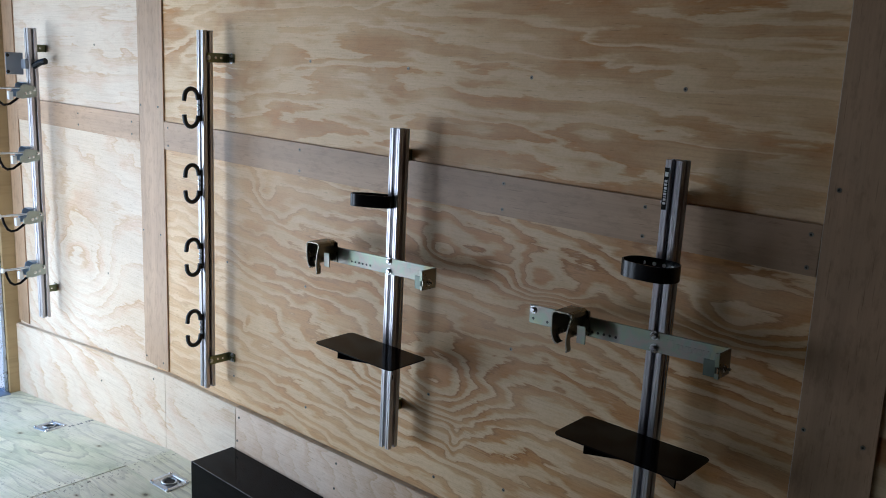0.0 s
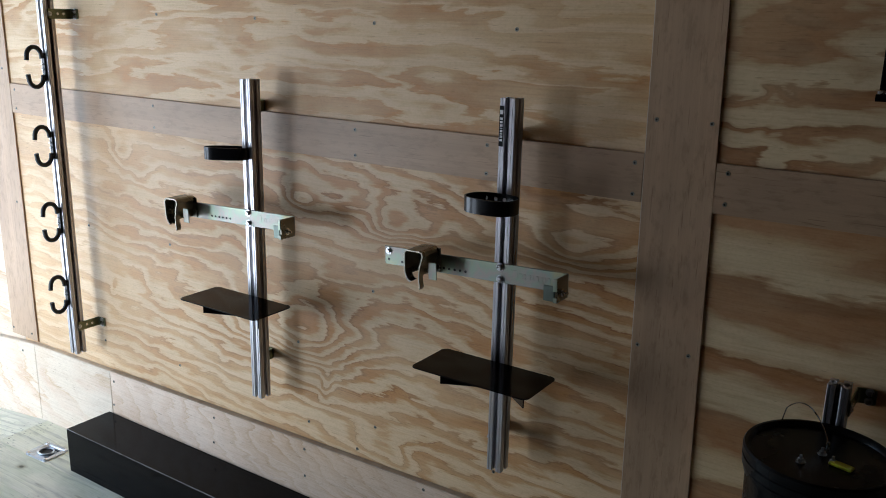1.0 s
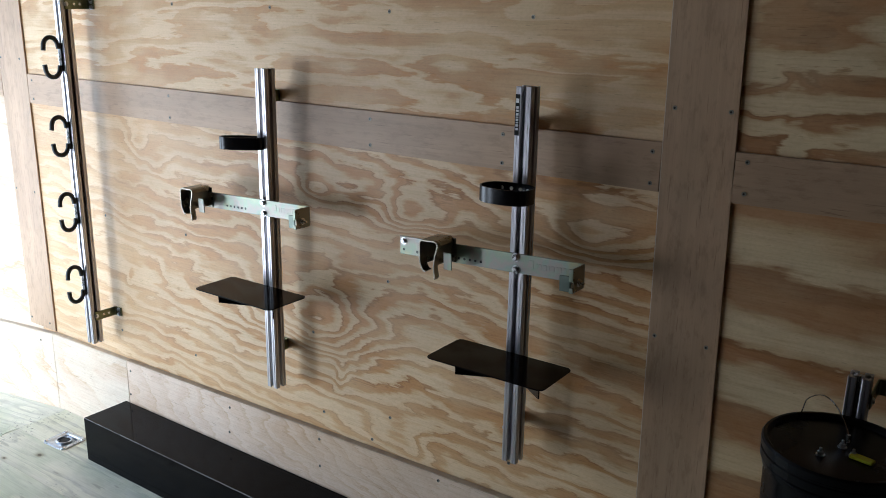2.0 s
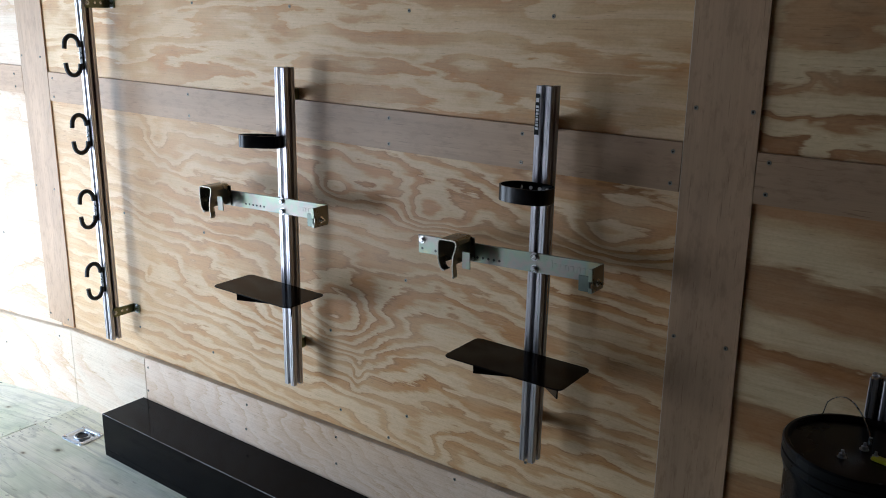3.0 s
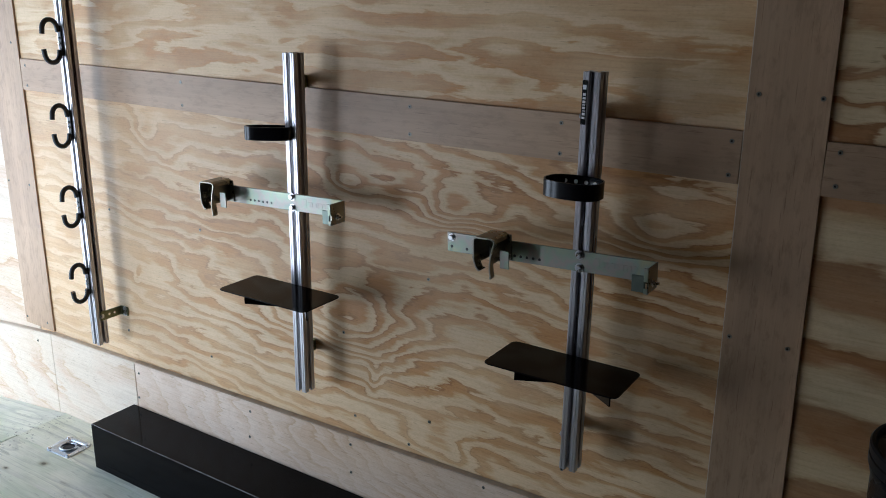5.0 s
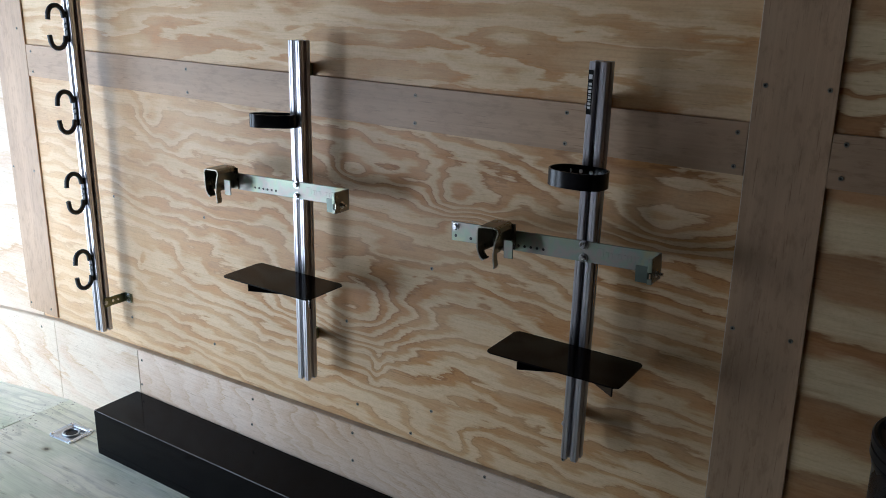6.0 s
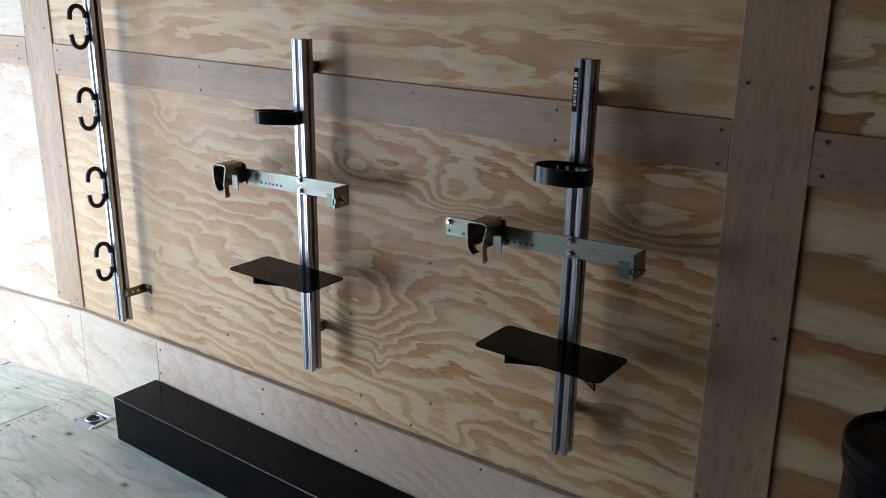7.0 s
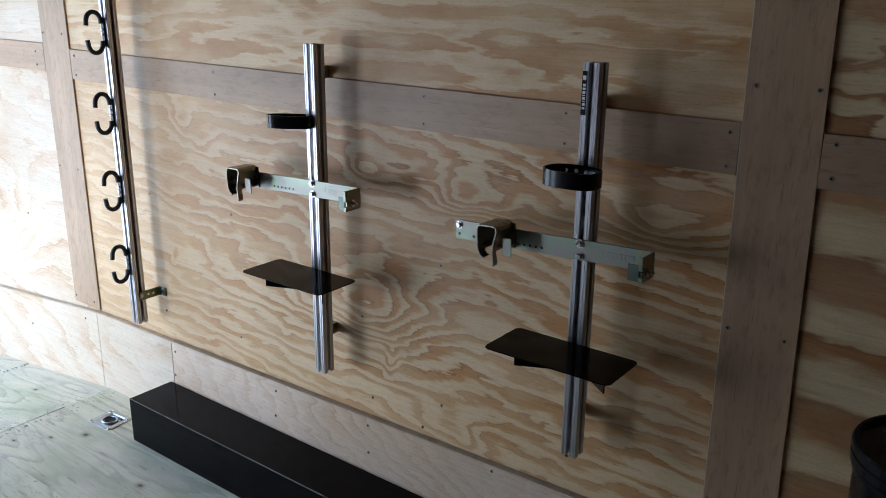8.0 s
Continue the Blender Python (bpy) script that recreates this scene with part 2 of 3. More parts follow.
def metal(name, base, rough, var=0.12, scale=(40, 40, 40), stops=None, bump=0.05, metallic=1.0):
    n = Nodes(name)
    p = n.place()
    k = n.noise(n.scaled(p, scale), 1.0, 4.0, 0.6)
    c = n.ramp(k, stops or [(0.3, tuple(v * (1 - var) for v in base)), (0.7, tuple(min(1, v * (1 + var)) for v in base))])
    r = n.ramp(k, [(0.3, (max(0.05, rough - 0.08),) * 3), (0.7, (rough + 0.08,) * 3)])
    n.bump(k, bump, 0.0004)
    return n.done(c, r, metallic)


def paint(name, base, rough, bump=0.06, scale=120, coat=0.0, dust=0.0, spec=0.5):
    n = Nodes(name)
    p = n.place()
    k = n.noise(p, scale, 3.0, 0.6)
    big = n.noise(p, 5.0, 4.0, 0.6)
    c = n.ramp(big, [(0.35, tuple(v * 0.9 for v in base)), (0.7, tuple(v * 1.1 + dust for v in base))])
    n.bump(k, bump, 0.0005)
    return n.done(c, n.ramp(big, [(0.35, (rough * 0.85,) * 3), (0.7, (min(1, rough * 1.25),) * 3)]), Coat_Weight=coat, Specular_IOR_Level=spec)


PLY_LOW = plywood("plywood_loops", 2.0, 19.0, 6.0, 3.0, (0.8, 1.0, 2.0), slant=1.6, share=0.56, fade_to=0.40, wander=0.7, fray=0.30, washed_end=(-2.7, -1.4),
                  eyes=((-1.33, 0.735, 0.165, 0.115, 5.6), (-1.52, 0.700, 0.14, 0.07, 1.8), (-1.12, 0.750, 0.08, 0.030, 1.1), (-1.268, 0.575, 0.022, 0.045, 1.1),
                        (-1.357, 1.108, 0.065, 0.030, 1.7), (-1.21, 1.109, 0.06, 0.014, 0.9), (-1.045, 1.085, 0.075, 0.055, 2.2), (-0.93, 1.075, 0.06, 0.035, 1.6),
                        (-1.02, 1.010, 0.07, 0.030, -1.3), (-0.50, 1.098, 0.115, 0.048, 2.5), (-2.238, 0.672, 0.014, 0.035, 0.6), (-2.13, 1.150, 0.05, 0.060, 1.1),
                        (-2.03, 1.110, 0.07, 0.040, 0.9), (-1.07, 0.430, 0.14, 0.035, 0.9), (-0.92, 0.450, 0.06, 0.03, -0.9)))
SOFT, PALE_TAN = (0.53, 0.290, 0.115), (0.65, 0.48, 0.35)
PLY_HIGH = plywood("plywood_streaks", 5.0, 9.0, 6.0, 3.0, (0.5, 1.0, 3.4), pale=(0.75, 0.55, 0.325), share=0.62, wander=0.6, tan=SOFT, dark=TAN, fade_to=0.62, fray=0.26)
# left sheets: paler, flatter copies of the plywood, coloured as overlit by the doorway
PLY_LEFT = plywood("plywood_lit", 7.0, 6.0, 4.5, 1.6, (0.9, 1.0, 1.8), eyes=((-3.50, 0.66, 0.32, 0.26, 4.5),), share=0.42, pale=LIT_PALE, tan=PALE_TAN, dark=(0.56, 0.385, 0.235), slant=3.0, fade_to=0.7)
PLY_LEFT_HIGH = plywood("plywood_lit_streaks", 8.0, 8.0, 7.0, 2.6, (0.5, 1.0, 3.2), share=0.45, wander=0.5, pale=LIT_PALE, tan=PALE_TAN, dark=(0.56, 0.385, 0.235), fade_to=0.85)
BROWN, UMBER, CREAM = (0.42, 0.195, 0.070), (0.32, 0.142, 0.050), (0.75, 0.58, 0.35)
PLY_RIGHT = plywood("plywood_brown_low", 11.0, 6.3, 1.1, 0.5, (0.8, 1.0, 2.6), share=0.58, fray=0.09, tan=BROWN, dark=UMBER, pale=CREAM, fade_to=0.2)
PLY_RIGHT_HIGH = plywood("plywood_brown_high", 13.0, 6.0, 5.5, 1.7, (1.4, 1.0, 3.8), share=0.38, tan=BROWN, dark=UMBER, pale=CREAM, fade_to=0.3)
PLY_KICK = plywood("plywood_kick", 17.0, 9.0, 7.0, 2.6, (0.9, 1.0, 2.0), slant=8.0, share=0.52, tan=PALE_TAN, dark=(0.57, 0.40, 0.26), pale=(0.71, 0.565, 0.445), fade_to=0.6, wander=1.0, fray=0.3)
EDGE = lauan("plywood_edge", False, (0.43, 0.35, 0.265))
LAUAN_UP = lauan("lauan_upright", True)
LAUAN_LEVEL = lauan("lauan_level", False)
JAMB = lauan("jamb_wood", True, (0.42, 0.30, 0.15))
FLOOR = treated_board("treated_floor")
ALU = metal("anodised_aluminium", (0.49, 0.475, 0.495), 0.33, 0.05, (60, 60, 2), metallic=0.95)
ZINC = metal("yellow_zinc", (0.42, 0.44, 0.40), 0.46, 0.1, (11, 11, 11), [(0.32, (0.29, 0.268, 0.17)), (0.44, (0.225, 0.265, 0.205)), (0.52, (0.275, 0.238, 0.215)), (0.60, (0.225, 0.265, 0.225)), (0.70, (0.29, 0.27, 0.17))], metallic=0.9)
CLIP = metal("dull_zinc", (0.21, 0.195, 0.155), 0.30, 0.15, (20, 20, 20))
OLIVE = metal("olive_zinc", (0.17, 0.18, 0.105), 0.42, 0.15)
STEEL = metal("bright_steel", (0.72, 0.73, 0.75), 0.25, 0.08)
GALV = metal("galvanised_steel", (0.45, 0.48, 0.52), 0.32, 0.15, (90, 90, 90))
WELL = metal("dark_pressed_steel", (0.10, 0.115, 0.14), 0.4, 0.15, (90, 90, 90))
BOLT = metal("zinc_bolt", (0.50, 0.50, 0.51), 0.30, 0.12)
# lit copy of the sawn edge: light from the left is in its colour
EDGE_LIT = lauan("plywood_edge_lit", False, (0.62, 0.52, 0.40))
SCREW = metal("screw_steel", (0.24, 0.225, 0.19), 0.42, 0.2)
HOLE = paint("dark_hole", (0.012, 0.011, 0.010), 0.7)
BLACK = paint("black_powder_coat", (0.005, 0.004, 0.004), 0.12, 0.02, 400, spec=0.085)
BOX_PAINT = paint("dark_brown_black_paint", (0.0035, 0.003, 0.0032), 0.10, 0.008, 60, spec=0.07)
RUBBER = paint("black_rubber", (0.013, 0.013, 0.014), 0.48, 0.12, 220)
STRAP = paint("black_strap_rubber", (0.005, 0.005, 0.006), 0.2, 0.04, 150, spec=0.25)
PLASTIC = paint("black_bucket_plastic", (0.006, 0.006, 0.0068), 0.28, 0.03, 90, spec=0.13)
GREY = paint("grey_plastic", (0.24, 0.27, 0.31), 0.45)
HOOK = metal("dark_green_zinc", (0.115, 0.135, 0.115), 0.42, 0.15, (20, 20, 20))
DULL = metal("dull_olive_zinc", (0.36, 0.40, 0.37), 0.45, 0.12)
YELLOW = paint("yellow_tag", (0.62, 0.60, 0.03), 0.45)
WHITE = paint("white_print", (0.75, 0.75, 0.74), 0.5)
DECAL = paint("black_decal", (0.006, 0.006, 0.006), 0.4, spec=0.12)
INK = paint("grey_ink", (0.20, 0.21, 0.20), 0.8)
ROOM = paint("brown_wall_panel", (0.065, 0.030, 0.009), 0.6)
# lighter paint for the highlight on the wheel box's front edge
EDGE_GLINT = paint("edge_glint_paint", (0.085, 0.075, 0.085), 0.3, 0.05, 200)
SEAL = paint("blue_grey_paint", (0.20, 0.26, 0.35), 0.4)
DOOR_METAL = metal("blue_grey_door_metal", (0.42, 0.48, 0.60), 0.3, 0.1)
ASPHALT = paint("pale_concrete", (0.42, 0.41, 0.39), 0.8, 0.3, 30)


# ---- mesh helpers ----
def part(name, bm, material, parent=None, label="", smooth=False):
    """Links a bmesh as one mesh object, under parent if one is given."""
    bmesh.ops.recalc_face_normals(bm, faces=bm.faces)
    me = bpy.data.meshes.new(name)
    bm.to_mesh(me)
    bm.free()
    for m in material if isinstance(material, (list, tuple)) else [material]:
        me.materials.append(m)
    if smooth:
        for f in me.polygons:
            f.use_smooth = True
        me.set_sharp_from_angle(angle=radians(35))
    ob = new(name, me)
    if parent:
        ob.parent = parent
    if label:
        ob["label"] = label
    return ob


def box(x0, x1, y0, y1, z0, z1, bevel=0.0, bm=None, seg=1):
    bm = bm or bmesh.new()
    vs = [bm.verts.new((x, y, z)) for x in (x0, x1) for y in (y0, y1) for z in (z0, z1)]
    fs = [bm.faces.new([vs[i] for i in q]) for q in ((0, 1, 3, 2), (4, 6, 7, 5), (0, 4, 5, 1), (2, 3, 7, 6), (0, 2, 6, 4), (1, 5, 7, 3))]
    if bevel:
        es = {e for f in fs for e in f.edges}
        bmesh.ops.bevel(bm, geom=list(es), offset=bevel, segments=seg, affect="EDGES", clamp_overlap=True)
    return bm


def prism(outline, a0, a1, axis="z", bevel=0.0, bm=None, seg=1):
    """A closed outline of (u, v) pushed along an axis from a0 to a1. Axis z: (x, y); y: (x, z); x: (y, z)."""
    bm = bm or bmesh.new()

    def at(u, v, w):
        return {"z": (u, v, w), "y": (u, w, v), "x": (w, u, v)}[axis]

    lo = [bm.verts.new(at(u, v, a0)) for u, v in outline]
    hi = [bm.verts.new(at(u, v, a1)) for u, v in outline]
    n = len(outline)
    caps = [bm.faces.new(lo), bm.faces.new(hi[::-1])]
    for i in range(n):
        bm.faces.new((lo[i], hi[i], hi[(i + 1) % n], lo[(i + 1) % n]))
    if bevel:
        bmesh.ops.bevel(bm, geom=[e for f in caps for e in f.edges], offset=bevel, segments=seg, affect="EDGES", clamp_overlap=True)
    return bm


def bent_sheet(points, thick, a0, a1, axis, bm=None, bevel=0.0):
    """A folded strip of sheet metal: an open line of (u, v) given a thickness and pushed along an axis."""
    left, right = [], []
    for i, (u, v) in enumerate(points):
        p = Vector(points[max(i - 1, 0)])
        q = Vector(points[min(i + 1, len(points) - 1)])
        d0 = (Vector((u, v)) - p).normalized() if i else (q - Vector((u, v))).normalized()
        d1 = (q - Vector((u, v))).normalized() if i < len(points) - 1 else d0
        d = (d0 + d1).normalized()
        k = thick / 2 / max(0.35, d.dot(d0))
        left.append((u - d.y * k, v + d.x * k))
        right.append((u + d.y * k, v - d.x * k))
    return prism(left + right[::-1], a0, a1, axis, bevel, bm)


def tube(points, r, seg=10, bm=None, closed=False):
    """A round rod along a line of points."""
    bm = bm or bmesh.new()
    pts = [Vector(p) for p in points]
    rings = []
    side = None
    for i, p in enumerate(pts):
        a = pts[i - 1] if i or closed else p
        b = pts[(i + 1) % len(pts)] if i < len(pts) - 1 or closed else p
        d = (b - a).normalized()
        if side is None:
            side = d.orthogonal().normalized()
        side = (side - d * side.dot(d)).normalized()
        up = d.cross(side)
        rings.append([bm.verts.new(p + r * (math.cos(k) * side + math.sin(k) * up)) for k in (2 * math.pi * j / seg for j in range(seg))])
    for a, b in zip(rings, rings[1:] + (rings[:1] if closed else [])):
        for j in range(seg):
            bm.faces.new((a[j], a[(j + 1) % seg], b[(j + 1) % seg], b[j]))
    if not closed:
        bm.faces.new(rings[0][::-1])
        bm.faces.new(rings[-1])
    return bm


def lathe(profile, seg=48, bm=None, centre=(0, 0)):
    """(radius, z) pairs turned round the upright axis."""
    bm = bm or bmesh.new()
    rings = []
    for r, z in profile:
        if r < 1e-6:
            rings.append([bm.verts.new((centre[0], centre[1], z))])
        else:
            rings.append([bm.verts.new((centre[0] + r * math.cos(k), centre[1] + r * math.sin(k), z)) for k in (2 * math.pi * j / seg for j in range(seg))])
    for a, b in zip(rings, rings[1:]):
        for j in range(seg):
            k = (j + 1) % seg
            if len(a) == 1 and len(b) == 1:
                continue
            if len(a) == 1:
                bm.faces.new((a[0], b[k], b[j]))
            elif len(b) == 1:
                bm.faces.new((a[j], a[k], b[0]))
            else:
                bm.faces.new((a[j], a[k], b[k], b[j]))
    return bm


def turned(bm, m):
    bmesh.ops.transform(bm, matrix=m, verts=bm.verts)
    return bm


def bolt(r=0.0065, length=0.006, washer=True):
    """A hex bolt head on a washer, its axis along -y, its seat at y = 0."""
    bm = bmesh.new()
    if washer:
        turned(lathe([(0, 0), (r * 1.45, 0), (r * 1.45, 0.0012), (0, 0.0012)], 16, bm), Matrix())
    hexa = [(r * math.cos(math.pi / 3 * i), r * math.sin(math.pi / 3 * i)) for i in range(6)]
    prism(hexa, 0.001, length, "z", 0.0007, bm)
    return turned(bm, Matrix.Rotation(radians(90), 4, "X"))


def thing(name, at, label, category, group="", kind=""):
    ob = new(name)
    ob.empty_display_size = 0.05
    ob.location = at
    return tagged(ob, label, category, group, kind)


# ---- the shell of the trailer ----
wall = part("wall_north", box(REAR - 0.05, FRONT, WALL + 0.0125, WALL + 0.06, -0.35, CEIL + 0.05), ROOM)
tagged(wall, "long trailer side wall lined with bare plywood sheets", "wall", kind="structure")


def sheet(x0, x1, z0, z1, material, front=WALL, thick=0.012, slope=0.0, slope_low=0.0, name="panel"):
    """A plywood sheet on the long wall; slope tilts its upper edge, slope_low its lower one."""
    bm = prism([(x0, z0), (x1, z0 + slope_low * (x1 - x0)), (x1, z1 + slope * (x1 - x0)), (x0, z1)], front, front + thick, "y", 0.0012)
    ob = part(name, bm, material, wall)
    if front == KICK:
        top = prism([(x0, z1 + 0.0002), (x1, z1 + slope * (x1 - x0) + 0.0002), (x1, z1 + slope * (x1 - x0) + 0.0018), (x0, z1 + 0.0018)], front + 0.002, front + thick - 0.0008, "y")
        # boards at the left get the edge colour with the daylight painted in
        part("edge", top, EDGE if x1 > 0 else EDGE_LIT, ob, "sawn plywood edge")
    return ob


MID_L, MID_R, SEAM = -2.925, -0.387, 1.236
sheet(MID_L + 0.002, MID_R - 0.002, 0.20, SEAM - 0.001, PLY_LOW)
sheet(MID_L + 0.002, MID_R - 0.002, SEAM + 0.001, CEIL, PLY_HIGH)
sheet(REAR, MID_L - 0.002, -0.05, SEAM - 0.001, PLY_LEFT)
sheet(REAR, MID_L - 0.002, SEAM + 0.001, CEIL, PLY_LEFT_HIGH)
sheet(MID_R + 0.002, FRONT, 0.20, SEAM - 0.001, PLY_RIGHT)
sheet(MID_R + 0.002, FRONT, SEAM + 0.001, CEIL, PLY_RIGHT_HIGH)

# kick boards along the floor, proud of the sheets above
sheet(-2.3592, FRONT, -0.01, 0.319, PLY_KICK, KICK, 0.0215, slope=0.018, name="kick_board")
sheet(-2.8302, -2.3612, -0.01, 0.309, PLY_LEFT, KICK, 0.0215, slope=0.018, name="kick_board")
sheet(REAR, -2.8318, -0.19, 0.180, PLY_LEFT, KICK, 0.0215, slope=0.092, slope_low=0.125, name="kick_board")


def strip(x0, x1, z0, z1, material, label, slope=0.0, lean=(0.0, 0.0)):
    """A thin strip on the long wall; slope tilts a level one, lean moves the two top corners of an upright one."""
    bm = prism([(x0, z0), (x1, z0 + slope * (x1 - x0)), (x1 + lean[1], z1 + slope * (x1 - x0)), (x0 + lean[0], z1)], TRIM, WALL - 0.0005, "y", 0.0008)
    return tagged(part("trim", bm, material), label, "trim", kind="structure")


UP_LABEL = "upright grey-brown plywood strip over a sheet joint"
LEVEL_LABEL = "level grey-brown plywood strip over a sheet joint"
trim_right = strip(-0.457, -0.304, 0.36, CEIL, LAUAN_UP, UP_LABEL, lean=(-0.021, -0.033))
# added pale strip: stands for light that catches the left edge of the strip
part("edge", prism([(-0.4585, 0.36), (-0.4572, 0.36), (-0.4782, CEIL), (-0.4795, CEIL)], TRIM + 0.0006, WALL - 0.0006, "y"), EDGE_LIT, trim_right, "sawn edge coloured as lit from the left")
trim_left = strip(-3.002, -2.829, 0.315, CEIL, LAUAN_UP, UP_LABEL)
strip(REAR + 0.002, -4.105, 0.20, CEIL, LAUAN_UP, UP_LABEL)
level_mid = strip(-2.827, -0.4700, 1.192, 1.295, LAUAN_LEVEL, LEVEL_LABEL, -0.0042)
level_left = strip(-4.103, -3.004, 1.205, 1.307, LAUAN_LEVEL, LEVEL_LABEL)
level_right = strip(-0.3203, FRONT, 1.180, 1.281, LAUAN_LEVEL, LEVEL_LABEL)

# floor: boards on the level part, boards on the falling rear part
floor = part("floor", box(RAMP_X, FRONT + 0.05, FAR_WALL - 0.05, WALL + 0.05, -0.08, -0.019), HOLE)
tagged(floor, "greenish treated plywood trailer floor that falls towards the rear", "floor", kind="structure")
ramp = part("floor_ramp", prism([(REAR - 0.1, floor_z(REAR - 0.1) - 0.08), (RAMP_X, -0.08), (RAMP_X, -0.019), (REAR - 0.1, floor_z(REAR - 0.1) - 0.019)], FAR_WALL - 0.05, WALL + 0.05, "y"), HOLE)
tagged(ramp, "sloping rear part of the treated plywood floor", "floor", kind="structure")


def floor_board(x0, x1, y0, y1, parent):
    g = 0.0007
    z0, z1 = floor_z(x0), floor_z(x1)
    e = g if y1 > 1.5 else 0.0028
    bm = prism([(x0 + e, z0 - 0.018), (x1 - e, z1 - 0.018), (x1 - e, z1), (x0 + e, z0)], y0 + g, y1 - g, "y")
    return part("board", bm, FLOOR, parent)


PLANK = 0.152
edges = [KICK, 1.446, 1.288, 1.136] + [1.136 - PLANK * k for k in range(1, 13)] + [FAR_WALL]
for y1, y0 in zip(edges, edges[1:]):
    floor_board(REAR - 0.06, RAMP_X if y1 < 1.5 else RAMP_X + 0.0008, y0, y1, ramp)
    floor_board(RAMP_X, FRONT, y0, y1, floor)

# the rest of the trailer, round and behind the camera
south = box(REAR - 0.05, -4.14, FAR_WALL - 0.06, FAR_WALL, -0.35, CEIL + 0.05)
box(-2.70, FRONT, FAR_WALL - 0.06, FAR_WALL, -0.35, CEIL + 0.05, bm=south)
box(-4.14, -2.70, FAR_WALL - 0.06, FAR_WALL, 1.12, CEIL + 0.05, bm=south)
box(-4.14, -2.70, FAR_WALL - 0.06, FAR_WALL, -0.35, -0.16, bm=south)
tagged(part("wall_south", south, ROOM), "plain brown wooden side wall with a doorway", "wall", kind="structure")
tagged(part("wall_east", box(FRONT, FRONT + 0.06, FAR_WALL - 0.06, WALL + 0.06, -0.35, CEIL + 0.05), ROOM), "plain brown wooden front wall of the trailer", "wall", kind="structure")
tagged(part("ceiling", box(REAR - 0.05, FRONT + 0.06, FAR_WALL - 0.06, WALL + 0.06, CEIL, CEIL + 0.04), ROOM), "plain brown trailer ceiling", "ceiling", kind="structure")

# rear door frame
tagged(part("door_jamb", box(REAR - 0.06, REAR, 1.590, WALL + 0.012, -0.33, CEIL, 0.003), JAMB), "brown wooden jamb of the open rear doorway", "door frame", kind="structure")
tagged(part("door_jamb", box(REAR - 0.06, REAR, FAR_WALL, -0.45, -0.33, CEIL, 0.003), JAMB), "brown wooden jamb of the open rear doorway", "door frame", kind="structure")
tagged(part("door_edge_strip", box(REAR - 0.075, REAR - 0.012, 1.570, 1.5895, -0.2, CEIL, 0.003), DOOR_METAL), "blue-grey metal edge strip of the rear doorway", "edge strip", kind="structure")
tagged(part("door_sill", box(REAR - 0.08, REAR + 0.03, -0.45, 1.585, floor_z(REAR) - 0.02, floor_z(REAR) + 0.008, 0.003), SEAL), "dark metal sill of the open rear doorway", "sill", kind="structure")
tagged(part("ground", box(-300, 300, -300, 300, -0.75, -0.65), ASPHALT), "pale ground outside the trailer", "ground", kind="structure")


# ---- posts ----
def slot_outline(s=0.01905):
    """Outline of a square T-slotted aluminium section with shallow flutes."""
    side = [(-s + 0.0015, -s), (-0.0142, -s), (-0.0136, -s + 0.0013), (-0.0120, -s + 0.0013), (-0.0114, -s), (-0.0062, -s), (-0.0046, -s + 0.0014), (-0.0044, -s + 0.0042), (-0.0105, -s + 0.0050), (-0.0050, -s + 0.0122)]
    side = side + [(-u, v) for u, v in side[::-1]]
    out = []
    for k in range(4):
        c, q = math.cos(k * math.pi / 2), math.sin(k * math.pi / 2)
        out += [(c * u - q * v, q * u + c * v) for u, v in side]
    return out


POST_Y = 1.5845   # axis of the posts


def wall_bracket(parent, z, side):
    """Angle bracket from one side of a post to the wall; its foot turns away from the post."""
    e, back = 0.0205, WALL - POST_Y
    x = side * (e + 0.0015)
    bm = bent_sheet([(x, -0.006), (x, back - 0.008), (x + side * 0.0015, back - 0.0045), (x + side * 0.005, back - 0.003), (x + side * 0.034, back - 0.003)], 0.003, z - 0.0155, z + 0.0155, "z", bevel=0.0006)
    br = part("bracket", bm, OLIVE, parent, "olive zinc angle bracket")
    for y in (0.026, 0.046):
        part("rivet", turned(lathe([(0, 0), (0.0042, 0), (0.0042, 0.0045), (0, 0.0045)], 12), Matrix.Translation((x - 0.00225, y, z)) @ Matrix.Rotation(radians(90), 4, "Y")), STEEL, br)
    for dz in (-0.009, 0.009):
        part("bolt", turned(bolt(0.0055, 0.006), Matrix.Translation((x + side * 0.022, back - 0.0046, z + dz))), BOLT, br)
    part("bolt", turned(bolt(0.0052, 0.005), Matrix.Translation((x + side * 0.0015, -0.001, z)) @ Matrix.Rotation(radians(90) * side, 4, "Z")), BOLT, br)
    return br


def post(at_x, z0, z1, bracket_z, side, label):
    ob = thing("slotted_post", (at_x, POST_Y, z0), label, "post", "posts on the wall")
    part("extrusion", prism(slot_outline(), 0, z1 - z0, "z"), ALU, ob)
    for z in bracket_z:
        wall_bracket(ob, z - z0, side)
    return ob


